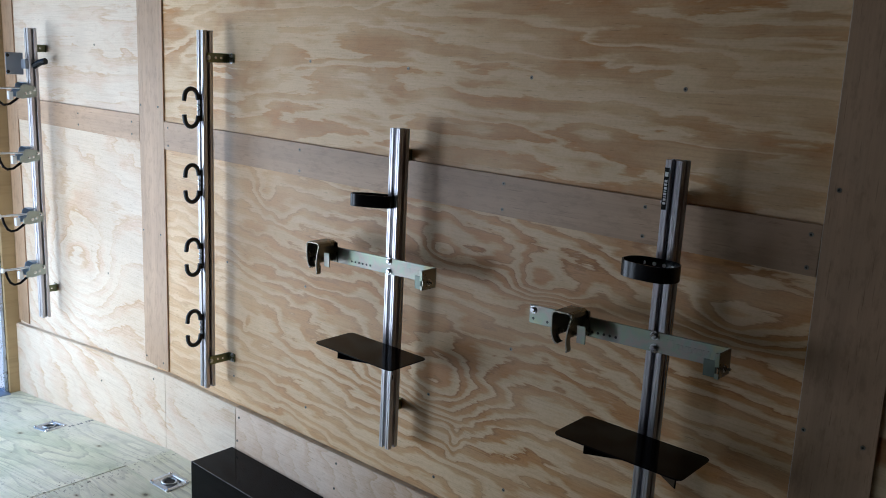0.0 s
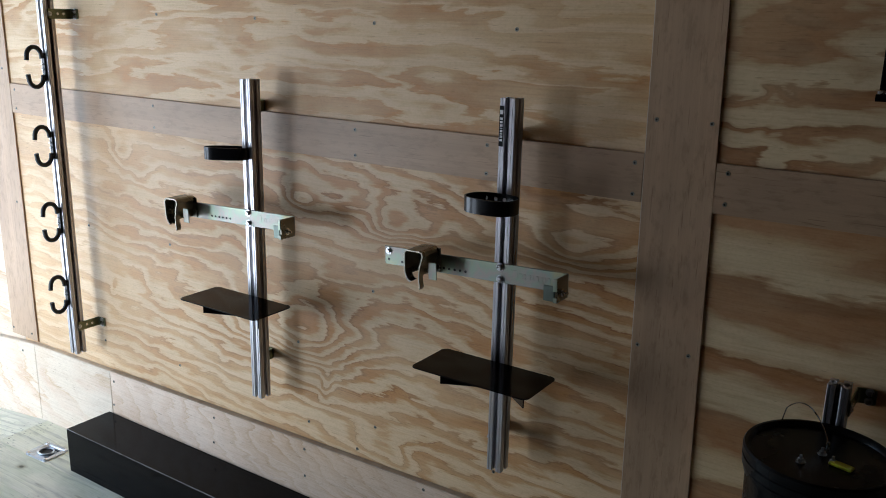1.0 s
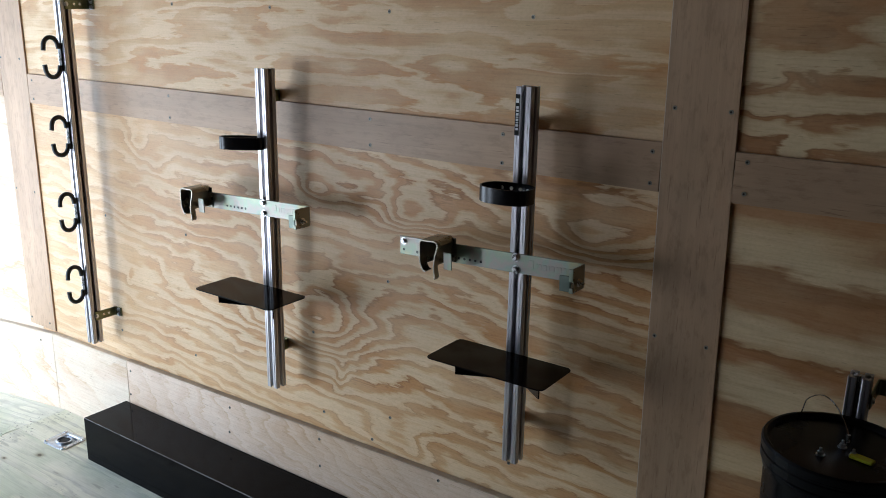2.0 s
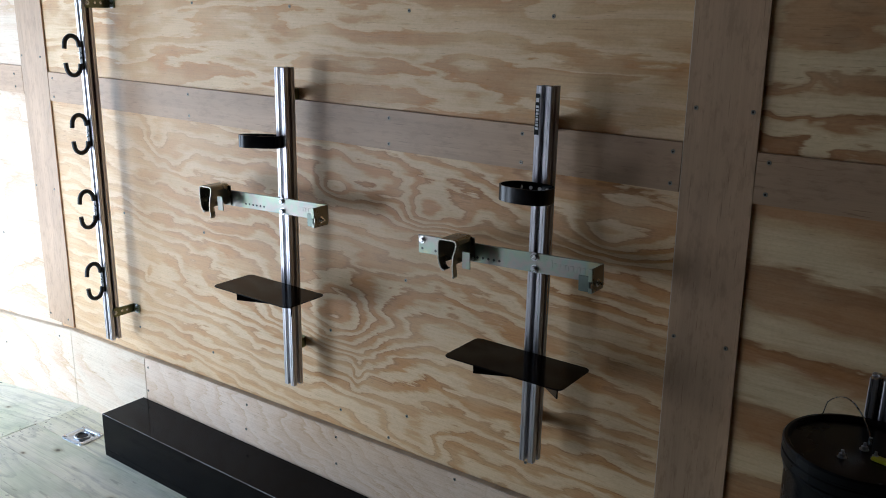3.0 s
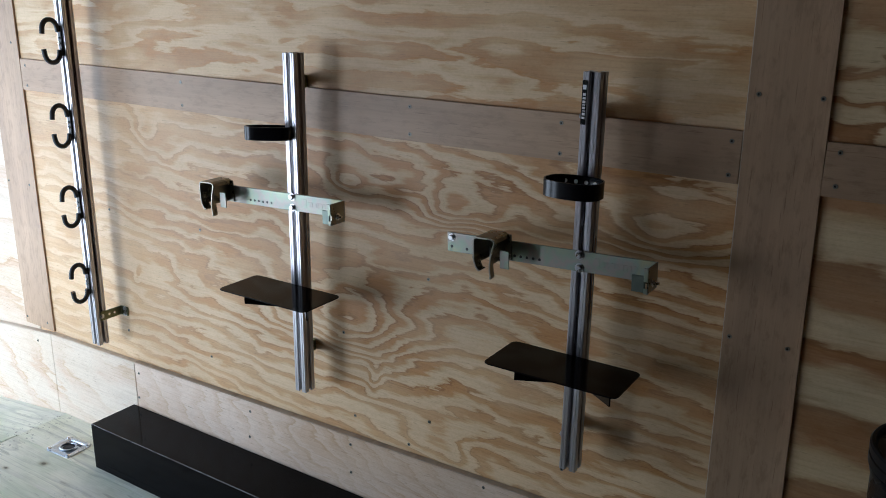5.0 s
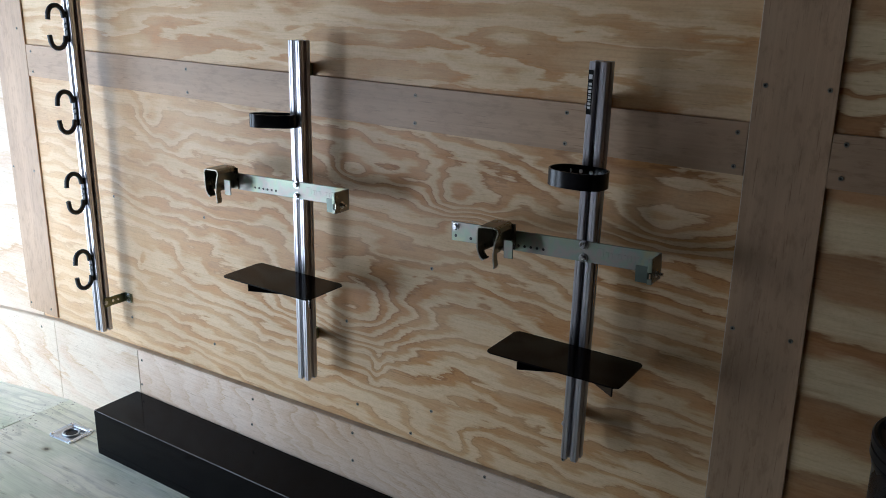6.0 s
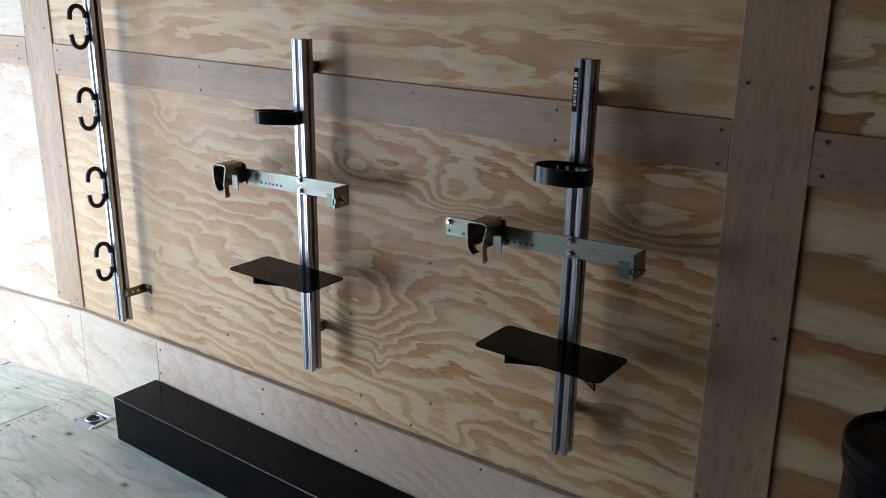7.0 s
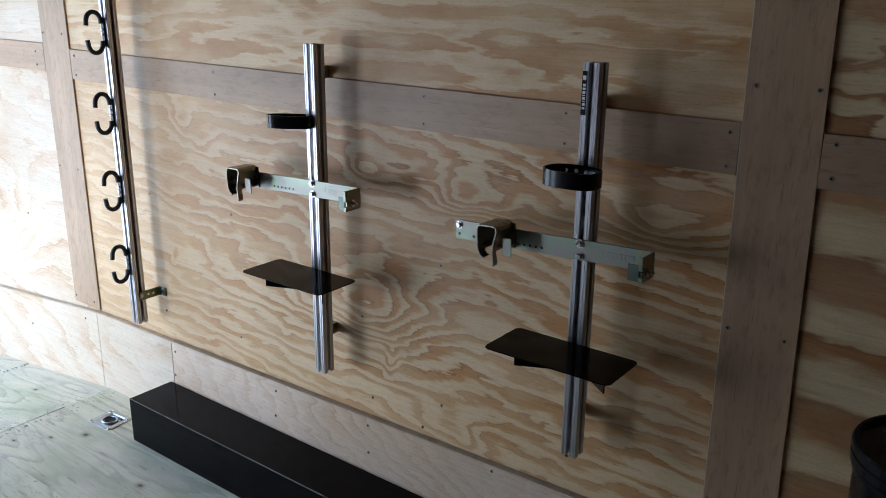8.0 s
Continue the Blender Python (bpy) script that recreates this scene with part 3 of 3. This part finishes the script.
def hook_pair(parent, z):
    """Two rubber-covered hooks that face each other on one plate."""
    f = -0.0191
    h = thing("tool_grip", (parent.location.x, POST_Y + f, z), "pair of black rubber-covered tool hooks on an aluminium post", "hook", "tool hooks on the post")
    part("plate", box(-0.008, 0.008, -0.006, 0, -0.044, 0.044, 0.0015), RUBBER, h)
    for s in (1, -1):
        pts = [(0, -0.006 - 0.003, s * 0.026)]
        pts += [(0, -0.0345 + 0.0245 * math.cos(a), s * (0.034 + 0.028 * math.sin(a))) for a in (math.pi * k / 12 for k in range(0, 13))]
        pts += [(0, -0.0605, s * 0.022)]
        part("hook", tube(pts, 0.0072, 12), RUBBER, h, smooth=True)
    for zz in (-0.008, 0.008):
        part("bolt", turned(bolt(0.0036, 0.006, False), Matrix.Translation((0, -0.006, zz))), STEEL, h, "bright steel bolt")
    return h


def strap_ring(x, z, rx, ry, turn):
    """A rubber strap closed into a loop on the front of a post; turn leans the loop to one side."""
    f = POST_Y - 0.0195
    ob = thing("rubber_strap", (x, f, z), "black rubber strap closed in a loop on a post", "strap", "straps on the posts")
    t, hh, n = 0.0032, 0.0165, 56
    spin = Matrix.Rotation(radians(turn), 4, "Z")
    bm = bmesh.new()
    rows = []
    for k in range(n):
        a = 2 * math.pi * k / n
        c, q = math.cos(a), math.sin(a)
        c2 = math.copysign(abs(c) ** 0.8, c)
        q2 = math.copysign(abs(q) ** 0.8, q)
        rows.append([bm.verts.new(((rx - i) * c2, -ry + 0.0006 + (ry - i) * q2, w)) for i, w in ((0, -hh), (0, hh), (t, hh), (t, -hh))])
    for a, b in zip(rows, rows[1:] + rows[:1]):
        for j in range(4):
            bm.faces.new((a[j], a[(j + 1) % 4], b[(j + 1) % 4], b[j]))
    shift = Matrix() if not turn else Matrix.Translation((0.006, 0, 0)) @ spin @ Matrix.Translation((-rx, ry, 0))
    band = part("band", turned(bm, shift), STRAP, ob, smooth=True)
    for dx in (-0.034, -0.012, 0.010, 0.030):
        yy = -t - 0.0002 - (0.0030 if abs(dx) > 0.028 else 0.0)
        hole = turned(lathe([(0, 0), (0.0042, 0), (0.0042, 0.0012), (0, 0.0012)], 12), shift @ Matrix.Translation((dx * rx / 0.06, yy, 0.004)) @ Matrix.Rotation(radians(90), 4, "X"))
        part("eyelet", hole, WHITE, band, "pale punched hole")
    return ob


def clamp_bar(x_left, x_right, x_post, z, tilt, clamp_x):
    """A zinc-plated flat bar across a post with an end hook, a sliding spring clip and bolts."""
    f = POST_Y - 0.0192
    ob = thing("clamp_bar", (x_post, f, z), "yellow zinc-plated steel bar with spring clip, bolted across a post", "holder", "clamp bars on the posts")
    ob.rotation_euler = (0, -radians(tilt), 0)
    l, r, hh, t = x_left - x_post, x_right - x_post, 0.0225, 0.003
    bar = part("bar", box(l, r, -t, 0, -hh, hh, 0.0008), ZINC, ob)
    for i in range(6):
        part("hole", turned(lathe([(0, 0), (0.0032, 0), (0.0032, 0.0006), (0, 0.0006)], 10), Matrix.Translation((l + 0.158 + 0.0150 * i, -t, -0.010)) @ Matrix.Rotation(radians(90), 4, "X")), HOLE, bar)
    for hx, hz in ((l + 0.012, -0.010), (l + 0.052, -0.012)):
        part("hole", turned(lathe([(0, 0), (0.0036, 0), (0.0036, 0.0006), (0, 0.0006)], 10), Matrix.Translation((hx, -t, hz)) @ Matrix.Rotation(radians(90), 4, "X")), HOLE, bar)
    # pressed maker's mark, as plain raised bars
    part("mark", box(r - 0.138, r - 0.121, -t - 0.0004, -t + 0.0002, -0.006, 0.012, 0.0004), ZINC, bar)
    for i, wide in enumerate((7, 5, 8, 6, 8, 7, 5, 7)):
        part("mark", box(r - 0.117 + 0.0098 * i, r - 0.117 + 0.0098 * i + 0.001 * wide, -t - 0.0004, -t + 0.0002, -0.006, 0.006, 0.0003), ZINC, bar)
    for dz in (-0.014, 0.014):
        part("bolt", turned(bolt(0.0068, 0.008), Matrix.Translation((0, -t, dz))), BOLT, ob, "bright zinc hex bolt")
    part("bolt", turned(bolt(0.006, 0.007), Matrix.Translation((l + 0.012, -t, 0.011))), BOLT, ob)
    # end hook
    part("end_tab", bent_sheet([(r - 0.0015, -t), (r - 0.0015, -0.052)], 0.003, -0.030, hh, "z", bevel=0.0006), CLIP, ob)
    part("hook_plate", bent_sheet([(r - 0.038, -0.040), (r - 0.012, -0.040), (r - 0.009, -0.049)], 0.003, -0.032, 0.002, "z", bevel=0.0006), HOOK, ob, "dark green-grey hook plate")
    part("screw", tube([(r - 0.034, -0.030, -0.012), (r + 0.006, -0.030, -0.012)], 0.0042, 10), BLACK, ob, "black clamping screw", True)
    part("nut", turned(bolt(0.0062, 0.007), Matrix.Translation((r, -0.030, -0.012)) @ Matrix.Rotation(radians(90), 4, "Z")), STEEL, ob, "bright zinc nut")
    part("stud", tube([(r + 0.004, -0.030, -0.012), (r + 0.014, -0.030, -0.012)], 0.0030, 10), STEEL, ob, "", True)
    for z0, z1 in ((-0.030, -0.0185), (-0.0055, hh)):
        part("lip", box(r - 0.009, r, -0.0550, -0.0522, z0, z1, 0.0007), ZINC, ob, "narrow turned-over zinc lip")
    # sliding clip
    c = clamp_x - x_post
    w = 0.0265
    top = 0.040
    outline = [(c - w + 0.003, -0.020), (c - w, -0.006), (c - w, top - 0.010), (c - w + 0.0025, top - 0.003), (c - w + 0.009, top), (c + w - 0.010, top), (c + w - 0.003, top - 0.003), (c + w - 0.001, top - 0.010), (c + w - 0.010, 0.005), (c + w - 0.0130, -0.018)]
    clip = part("clip", bent_sheet(outline, 0.003, -0.070, -0.004, "y", bevel=0.0005), CLIP, ob, "spring clip folded from dull zinc-plated sheet")
    part("tongue", bent_sheet([(c - w + 0.0032, -0.018), (c - w + 0.007, -0.028), (c - w + 0.013, -0.034), (c - w + 0.017, -0.031)], 0.003, -0.0702, -0.046, "y", bevel=0.0005), CLIP, clip)
    part("tongue", bent_sheet([(c + w - 0.0130, -0.016), (c + w - 0.0125, -0.032), (c + w - 0.0100, -0.044), (c + w - 0.0125, -0.049)], 0.003, -0.0702, -0.054, "y", bevel=0.0005), CLIP, clip)
    part("clip_plate", box(c + w + 0.004, c + w + 0.026, -0.0545, -0.0515, -0.026, 0.014, 0.0008), ZINC, clip, "bright zinc plate")
    part("clip_screw", tube([(c + w - 0.012, -0.048, -0.008), (c + w + 0.020, -0.048, -0.008)], 0.0048, 10), STEEL, clip, "", True)
    part("clip_back", box(c - w + 0.004, c + w + 0.006, -0.0075, -0.0035, -0.020, top - 0.003, 0.0008), CLIP, clip)
    return ob


def tray(x0, x1, z):
    """A flat black shelf plate with two gussets below, bolted to the front of a post."""
    f = POST_Y - 0.0195
    xc = (x0 + x1) / 2
    ob = thing("shelf_plate", (xc, f, z), "glossy black powder-coated steel shelf plate on a post", "shelf", "shelf plates on the posts")
    hw, d, r = (x1 - x0) / 2, 0.140, 0.013
    out = []
    for cx, cy, a0 in ((hw - r, -r, 0), (-hw + r, -r, 90), (-hw + r, -d + r, 180), (hw - r, -d + r, 270)):
        out += [(cx + r * math.cos(radians(a0 + 15 * k)), cy + r * math.sin(radians(a0 + 15 * k))) for k in range(7)]
    part("plate", prism(out, -0.003, 0, "z", 0.0006), BLACK, ob)
    for side in (-1, 1):
        fin = prism([(-0.006, -0.0032), (-0.146, -0.0032), (-0.146, -0.040), (-0.006, -0.062)], -0.0015, 0.0015, "x")
        part("gusset", turned(fin, Matrix.Translation((0.016 + side * 0.004, 0, 0)) @ Matrix.Rotation(radians(45 * side), 4, "Z")), BLACK, ob)
    part("back_plate", box(-0.018, 0.018, -0.003, 0, -0.070, -0.0034, 0.0006), BLACK, ob)
    return ob


post_2 = post(-1.541, 0.475, 1.381, (1.305, 0.577), -1, "slotted aluminium post bolted to the plywood wall")
post_3 = post(-0.746, 0.505, 1.384, (1.295, 0.582), -1, "slotted aluminium post with a black maker's decal")
post_1 = post(-2.447, 0.390, 1.622, (1.536, 0.490), 1, "tall slotted aluminium post carrying tool hooks")
post_0 = post(-3.755, 0.337, 1.617, (1.534, 0.458), -1, "tall slotted aluminium post carrying trimmer locks")
post_4 = post(-0.036, 0.20, 0.915, (0.872, 0.32), 1, "short slotted aluminium post behind a bucket")

for z in (1.372, 1.121, 0.868, 0.615):
    hook_pair(post_1, z)
strap_ring(-1.541, 1.186, 0.060, 0.024, 31)
strap_ring(-0.752, 1.162, 0.0605, 0.043, 0)
clamp_bar(-1.848, -1.371, -1.541, 1.009, 2.0, -1.781)
clamp_bar(-1.071, -0.580, -0.746, 0.999, 2.2, -0.937)
tray(-1.685, -1.390, 0.785)
tray(-0.892, -0.594, 0.785)

# decal on the post: a black label with white marks
decal = tagged(part("decal", box(-0.7645, -0.7540, 1.5646, 1.5652, 1.281, 1.368), DECAL), "black label with white lettering stuck on a post", "label")
part("mark", box(-0.7628, -0.7556, 1.5642, 1.5647, 1.350, 1.359), WHITE, decal)
top = 1.343
for high in (5.2, 4.6, 5.2, 2.0, 5.0, 2.0, 5.4, 4.6):
    part("mark", box(-0.7622, -0.7560, 1.5642, 1.5647, top - 0.001 * high, top), WHITE, decal)
    top -= 0.001 * high + 0.0024


def trimmer_lock(z):
    """A hinged zinc holder with a white arm and a black catch."""
    f = POST_Y - 0.0192
    ob = thing("trimmer_lock", (post_0.location.x, f, z), "zinc-plated trimmer lock with a white arm and black hook", "holder", "trimmer locks on the post")
    cheek = [(0.026, -0.022), (0.028, 0.016), (0.018, 0.024), (-0.014, 0.033), (-0.034, 0.034), (-0.046, 0.026), (-0.050, 0.004), (-0.064, 0.000), (-0.066, -0.026), (-0.040, -0.031)]
    part("cheek", prism([(u, v + 0.004) for u, v in cheek], -0.0228, -0.020, "x", 0.0005), SEAL, ob, "blue-grey cheek plate")
    part("cheek", prism([(u * 0.94, v * 0.94 - 0.002) for u, v in cheek], 0.020, 0.0228, "x", 0.0005), DULL, ob, "grey-green zinc cheek plate")
    part("bridge", box(-0.022, 0.0228, -0.030, -0.006, 0.034, 0.037, 0.0008), SEAL, ob, "blue-grey bridge piece")
    part("arm", box(-0.007, 0.007, -0.150, -0.030, 0.008, 0.016, 0.003), WHITE, ob, "white coated arm")
    part("tip", box(-0.010, 0.010, -0.158, -0.146, 0.002, 0.022, 0.003), WHITE, ob, "white arm tip")
    part("catch", tube([(0, -0.140, 0.008), (0, -0.134, -0.020), (0, -0.122, -0.046), (0, -0.106, -0.058), (0, -0.082, -0.055), (0, -0.055, -0.036), (0, -0.040, -0.024)], 0.0055, 8), BLACK, ob, "black wire catch", True)
    part("pad", box(-0.010, 0.010, -0.088, -0.068, -0.036, 0.000, 0.003), WHITE, ob, "white pad")
    for y, zz in ((-0.022, -0.010), (-0.004, -0.006), (0.016, 0.008)):
        part("bolt", turned(bolt(0.0042, 0.005), Matrix.Translation((0.0228, y, zz)) @ Matrix.Rotation(radians(90), 4, "Z")), STEEL, ob)
    return ob


for z in (1.352, 1.077, 0.806, 0.565):
    trimmer_lock(z)

# key lock at the top of the rear post
lock = thing("key_lock", (post_0.location.x, POST_Y - 0.0192, 1.466), "grey lock plate with a black barrel on a post", "lock")
part("plate", box(-0.030, -0.026, -0.078, -0.006, -0.046, 0.046, 0.0015), GREY, lock)
part("arm", box(-0.0259, 0.016, -0.016, -0.001, -0.020, 0.020, 0.0015), GREY, lock)
part("barrel", tube([(0.020, 0.020, -0.006), (0.050, 0.034, 0.010), (0.075, 0.045, 0.016)], 0.014, 14), STRAP, lock, "black barrel", True)
for zz in (-0.034, 0.034):
    part("bolt", turned(bolt(0.005, 0.005), Matrix.Translation((-0.0255, -0.070, zz)) @ Matrix.Rotation(radians(90), 4, "Z")), HOLE, lock)

# ---- wheel box ----
wheel_box = thing("wheel_box", (-1.4, 1.55, 0), "long dark brown-black painted steel box along the wall", "box")
part("top", box(-0.980, 1.300, -0.080, 0.0885, 0.1565, 0.160, 0.0017, seg=3), BOX_PAINT, wheel_box)
part("front_panel", box(-0.980, 1.300, -0.080, -0.077, 0.0, 0.1563), BOX_PAINT, wheel_box)
# thin lighter rod added in place of the edge's highlight
part("edge_glint", tube([(-0.979, -0.0795, 0.1592), (1.299, -0.0795, 0.1592)], 0.0011, 8), EDGE_GLINT, wheel_box, "highlight along the front edge, shaped as a thin lighter rod", True)
part("end_panel", box(-0.980, -0.977, -0.0768, 0.0885, 0.0, 0.1563), BOX_PAINT, wheel_box)
part("end_panel", box(1.297, 1.300, -0.0768, 0.0885, 0.0, 0.1563), BOX_PAINT, wheel_box)


# ---- lashing rings ----
def lashing_ring(x, y, turn):
    z = floor_z(x)
    ob = thing("lashing_ring", (x, y, z), "recessed galvanised lashing ring plate screwed to the floor", "tie-down", "lashing rings in the floor")
    ob.rotation_euler = (0, math.atan(RAMP_SLOPE) * (-1 if z < 0 else 0), radians(turn))
    w, d, r = 0.060, 0.051, 0.016
    outer = []
    for cx, cy, a0 in ((w - r, d - r, 0), (-w + r, d - r, 90), (-w + r, -d + r, 180), (w - r, -d + r, 270)):
        outer += [(cx + r * math.cos(radians(a0 + 22.5 * k)), cy + r * math.sin(radians(a0 + 22.5 * k))) for k in range(5)]
    bm = bmesh.new()
    loops = [[bm.verts.new((u * k, v * k, h)) for u, v in outer] for k, h in ((1.0, 0.0003), (0.985, 0.0032), (0.94, 0.0045), (0.72, 0.0045), (0.66, 0.0015), (0.45, 0.0009))]
    m = len(outer)
    for a, b in zip(loops, loops[1:]):
        for j in range(m):
            bm.faces.new((a[j], a[(j + 1) % m], b[(j + 1) % m], b[j]))
    bm.faces.new(loops[-1])
    part("plate", bm, GALV, ob, smooth=True)
    part("well", lathe([(0, 0.0020), (0.018, 0.0021), (0.020, 0.0012)], 24), HOLE, ob, "dark recess")
    part("ring", tube([(0.028 * math.cos(a), 0.024 * math.sin(a) - 0.002, 0.0044) for a in (2 * math.pi * k / 28 for k in range(28))], 0.0034, 8, closed=True), GALV, ob, "steel ring", True)
    part("keeper", box(-0.030, 0.030, 0.022, 0.031, 0.0012, 0.0030, 0.0006), WELL, ob, "dark keeper bar")
    for u, v in ((w - 0.011, d - 0.011), (-w + 0.011, d - 0.011), (w - 0.011, -d + 0.011), (-w + 0.011, -d + 0.011)):
        part("bolt", turned(lathe([(0.0075, 0.003), (0.0068, 0.0062), (0.004, 0.008), (0, 0.0084)], 14), Matrix.Translation((u, v, 0))), STEEL, ob, "", True)
    return ob


lashing_ring(-2.565, 1.495, 4)
lashing_ring(-3.512, 1.477, 4)

# ---- bucket ----
BX, BY, BZ = -0.033, 1.438, 0.842
B0 = BZ - 0.30
bucket = thing("bucket", (BX, BY, B0), "black plastic bucket with a ribbed lid on a post bracket", "bucket")
T = BZ - B0
part("body", lathe([(0, 0), (0.106, 0), (0.109, 0.004), (0.117, T - 0.055), (0.120, T - 0.050), (0.120, T - 0.042), (0.1175, T - 0.040), (0.1175, T - 0.012)], 64), PLASTIC, bucket, smooth=True)
lid = part("lid", lathe([(0.1205, T - 0.038), (0.1242, T - 0.036), (0.1246, T - 0.022), (0.1225, T - 0.020), (0.1225, T - 0.017), (0.1250, T - 0.015), (0.1252, T - 0.004), (0.1225, T), (0.1175, T), (0.1145, T - 0.003), (0.1120, T - 0.009), (0, T - 0.009)], 64), PLASTIC, bucket, "black ribbed lid", True)
for dx, dy in ((-0.023, -0.040), (0.002, 0.010), (0.023, -0.013)):
    nut = turned(bolt(0.0055, 0.007), Matrix.Translation((dx, dy, T - 0.009)) @ Matrix.Rotation(radians(-90), 4, "X"))
    b = part("bolt", nut, GALV, lid, "steel bolt")
    part("stud", tube([(dx, dy, T - 0.004), (dx, dy, T + 0.004)], 0.0026, 8), GALV, lid, "", True)
tagm = turned(box(-0.004, 0.034, -0.008, 0.008, 0.0, 0.006, 0.0015), Matrix.Translation((0.023, -0.017, T - 0.0085)) @ Matrix.Rotation(radians(-14), 4, "Z"))
part("tag", tagm, YELLOW, lid, "yellow plastic tag")
wire = [(-0.085, 0.088, T - 0.010)] + [(-0.085 + 0.095 * k / 12, 0.088 - 0.05 * k / 12, T - 0.004 + 0.055 * math.sin(math.pi * min(1, (k + 1) / 12.5)) ** 0.75) for k in range(1, 12)] + [(0.006, 0.036, T - 0.003)]
part("wire", tube(wire, 0.0011, 6), STEEL, lid, "thin bare steel wire", True)
part("ferrule", tube([(0.006, 0.036, T - 0.009), (0.006, 0.036, T + 0.004)], 0.0035, 8), STEEL, lid, "", True)

cradle = thing("bucket_bracket", (post_4.location.x, POST_Y - 0.0193, B0), "black steel shelf bracket under a bucket", "bracket")
part("plate", box(-0.10, 0.10, -0.235, 0.0, -0.0045, -0.0005, 0.001), BLACK, cradle)
part("back_plate", box(-0.10, 0.10, -0.004, 0.0, -0.09, -0.005, 0.001), BLACK, cradle)

# black rack above the bucket, at the edge of the view
rack = thing("wall_rack", (0.108, 1.62, 1.432), "black steel rack with a pale lower lip on the wall", "rack")
part("side", box(-0.150, -0.146, -0.060, 0.039, 0.012, 0.36, 0.001), BLACK, rack)
part("side", box(0.146, 0.150, -0.060, 0.039, 0.012, 0.36, 0.001), BLACK, rack)
part("front", box(-0.146, 0.146, -0.060, -0.056, 0.012, 0.36, 0.001), BLACK, rack)
part("lip", box(-0.152, 0.152, -0.062, 0.039, 0.0065, 0.011, 0.001), STEEL, rack, "pale steel lip")
part("base", box(-0.154, 0.154, -0.066, 0.039, -0.006, 0.006, 0.001), BLACK, rack)


# ---- screws of the wall ----
def screw_mesh():
    bm = lathe([(0.0, 0.0004), (0.0018, 0.0004), (0.0023, 0.0013), (0.0040, 0.0015), (0.0048, 0.0006), (0.0048, -0.004)], 12)
    for f in bm.faces:
        f.material_index = 1 if max(v.co.xy.length for v in f.verts) < 0.0024 else 0
    turned(bm, Matrix.Rotation(radians(90), 4, "X"))
    me = bpy.data.meshes.new("screw")
    bm.to_mesh(me)
    bm.free()
    me.materials.append(SCREW)
    me.materials.append(HOLE)
    return me


SCREW_MESH = screw_mesh()


def screws(parent, y, places):
    for x, z in places:
        ob = new("screw", SCREW_MESH)
        ob.location = (x, y, z)
        ob.parent = parent


screws(wall, WALL, ((-2.011, 0.835), (-1.188, 0.843), (-1.181, 0.449), (-2.000, 0.426), (-1.464, 0.635), (-2.438, 0.834), (-1.429, 0.393), (-1.246, 0.362), (-2.400, 0.420), (-0.800, 0.440)))
screws(wall, WALL, ((-2.004, 1.541), (-1.594, 1.536), (-1.183, 1.531), (-0.785, 1.525), (-3.35, 1.56), (-1.60, 1.345), (-2.42, 1.545), (-3.30, 0.62)))
screws(wall, KICK, ((-2.350, 0.193), (-2.340, 0.285), (-1.820, 0.298), (-1.828, 0.209), (-1.430, 0.224), (-1.430, 0.312), (-1.000, 0.329), (-1.000, 0.235), (-2.916, 0.264), (-3.35, 0.13)))
screws(level_mid, TRIM, [(x, z - 0.0042 * (x + 1.2)) for x in (-2.800, -2.041, -1.641, -1.241, -0.847, -0.489) for z in (1.267, 1.201)])
screws(level_left, TRIM, [(x, z) for x in (-3.06, -3.50) for z in (1.275, 1.228)])
screws(level_right, TRIM, [(x, z) for x in (-0.297, 0.10, 0.50) for z in (1.263, 1.201)])
screws(trim_right, TRIM, [(x, z) for x in (-0.450, -0.338) for z in (0.47, 0.870, 1.356, 1.75)])
screws(trim_left, TRIM, [(x, z) for x in (-2.990, -2.865) for z in (0.340, 0.86, 1.345, 1.75)])

# stamp on the floor near the wall, unreadable: short grey bars
stamp = tagged(new("floor_stamp"), "faded grey stamp printed on the floor", "print")
stamp.location = (-3.432, 1.525, floor_z(-3.432))
for i in range(9):
    if i not in (2, 5):
        part("mark", turned(box(-0.009, 0.009, 0.0125 * i, 0.0125 * i + (0.009 if i % 3 else 0.006), 0.0004, 0.0009), Matrix.Rotation(-math.atan(RAMP_SLOPE), 4, "Y")), INK, stamp)
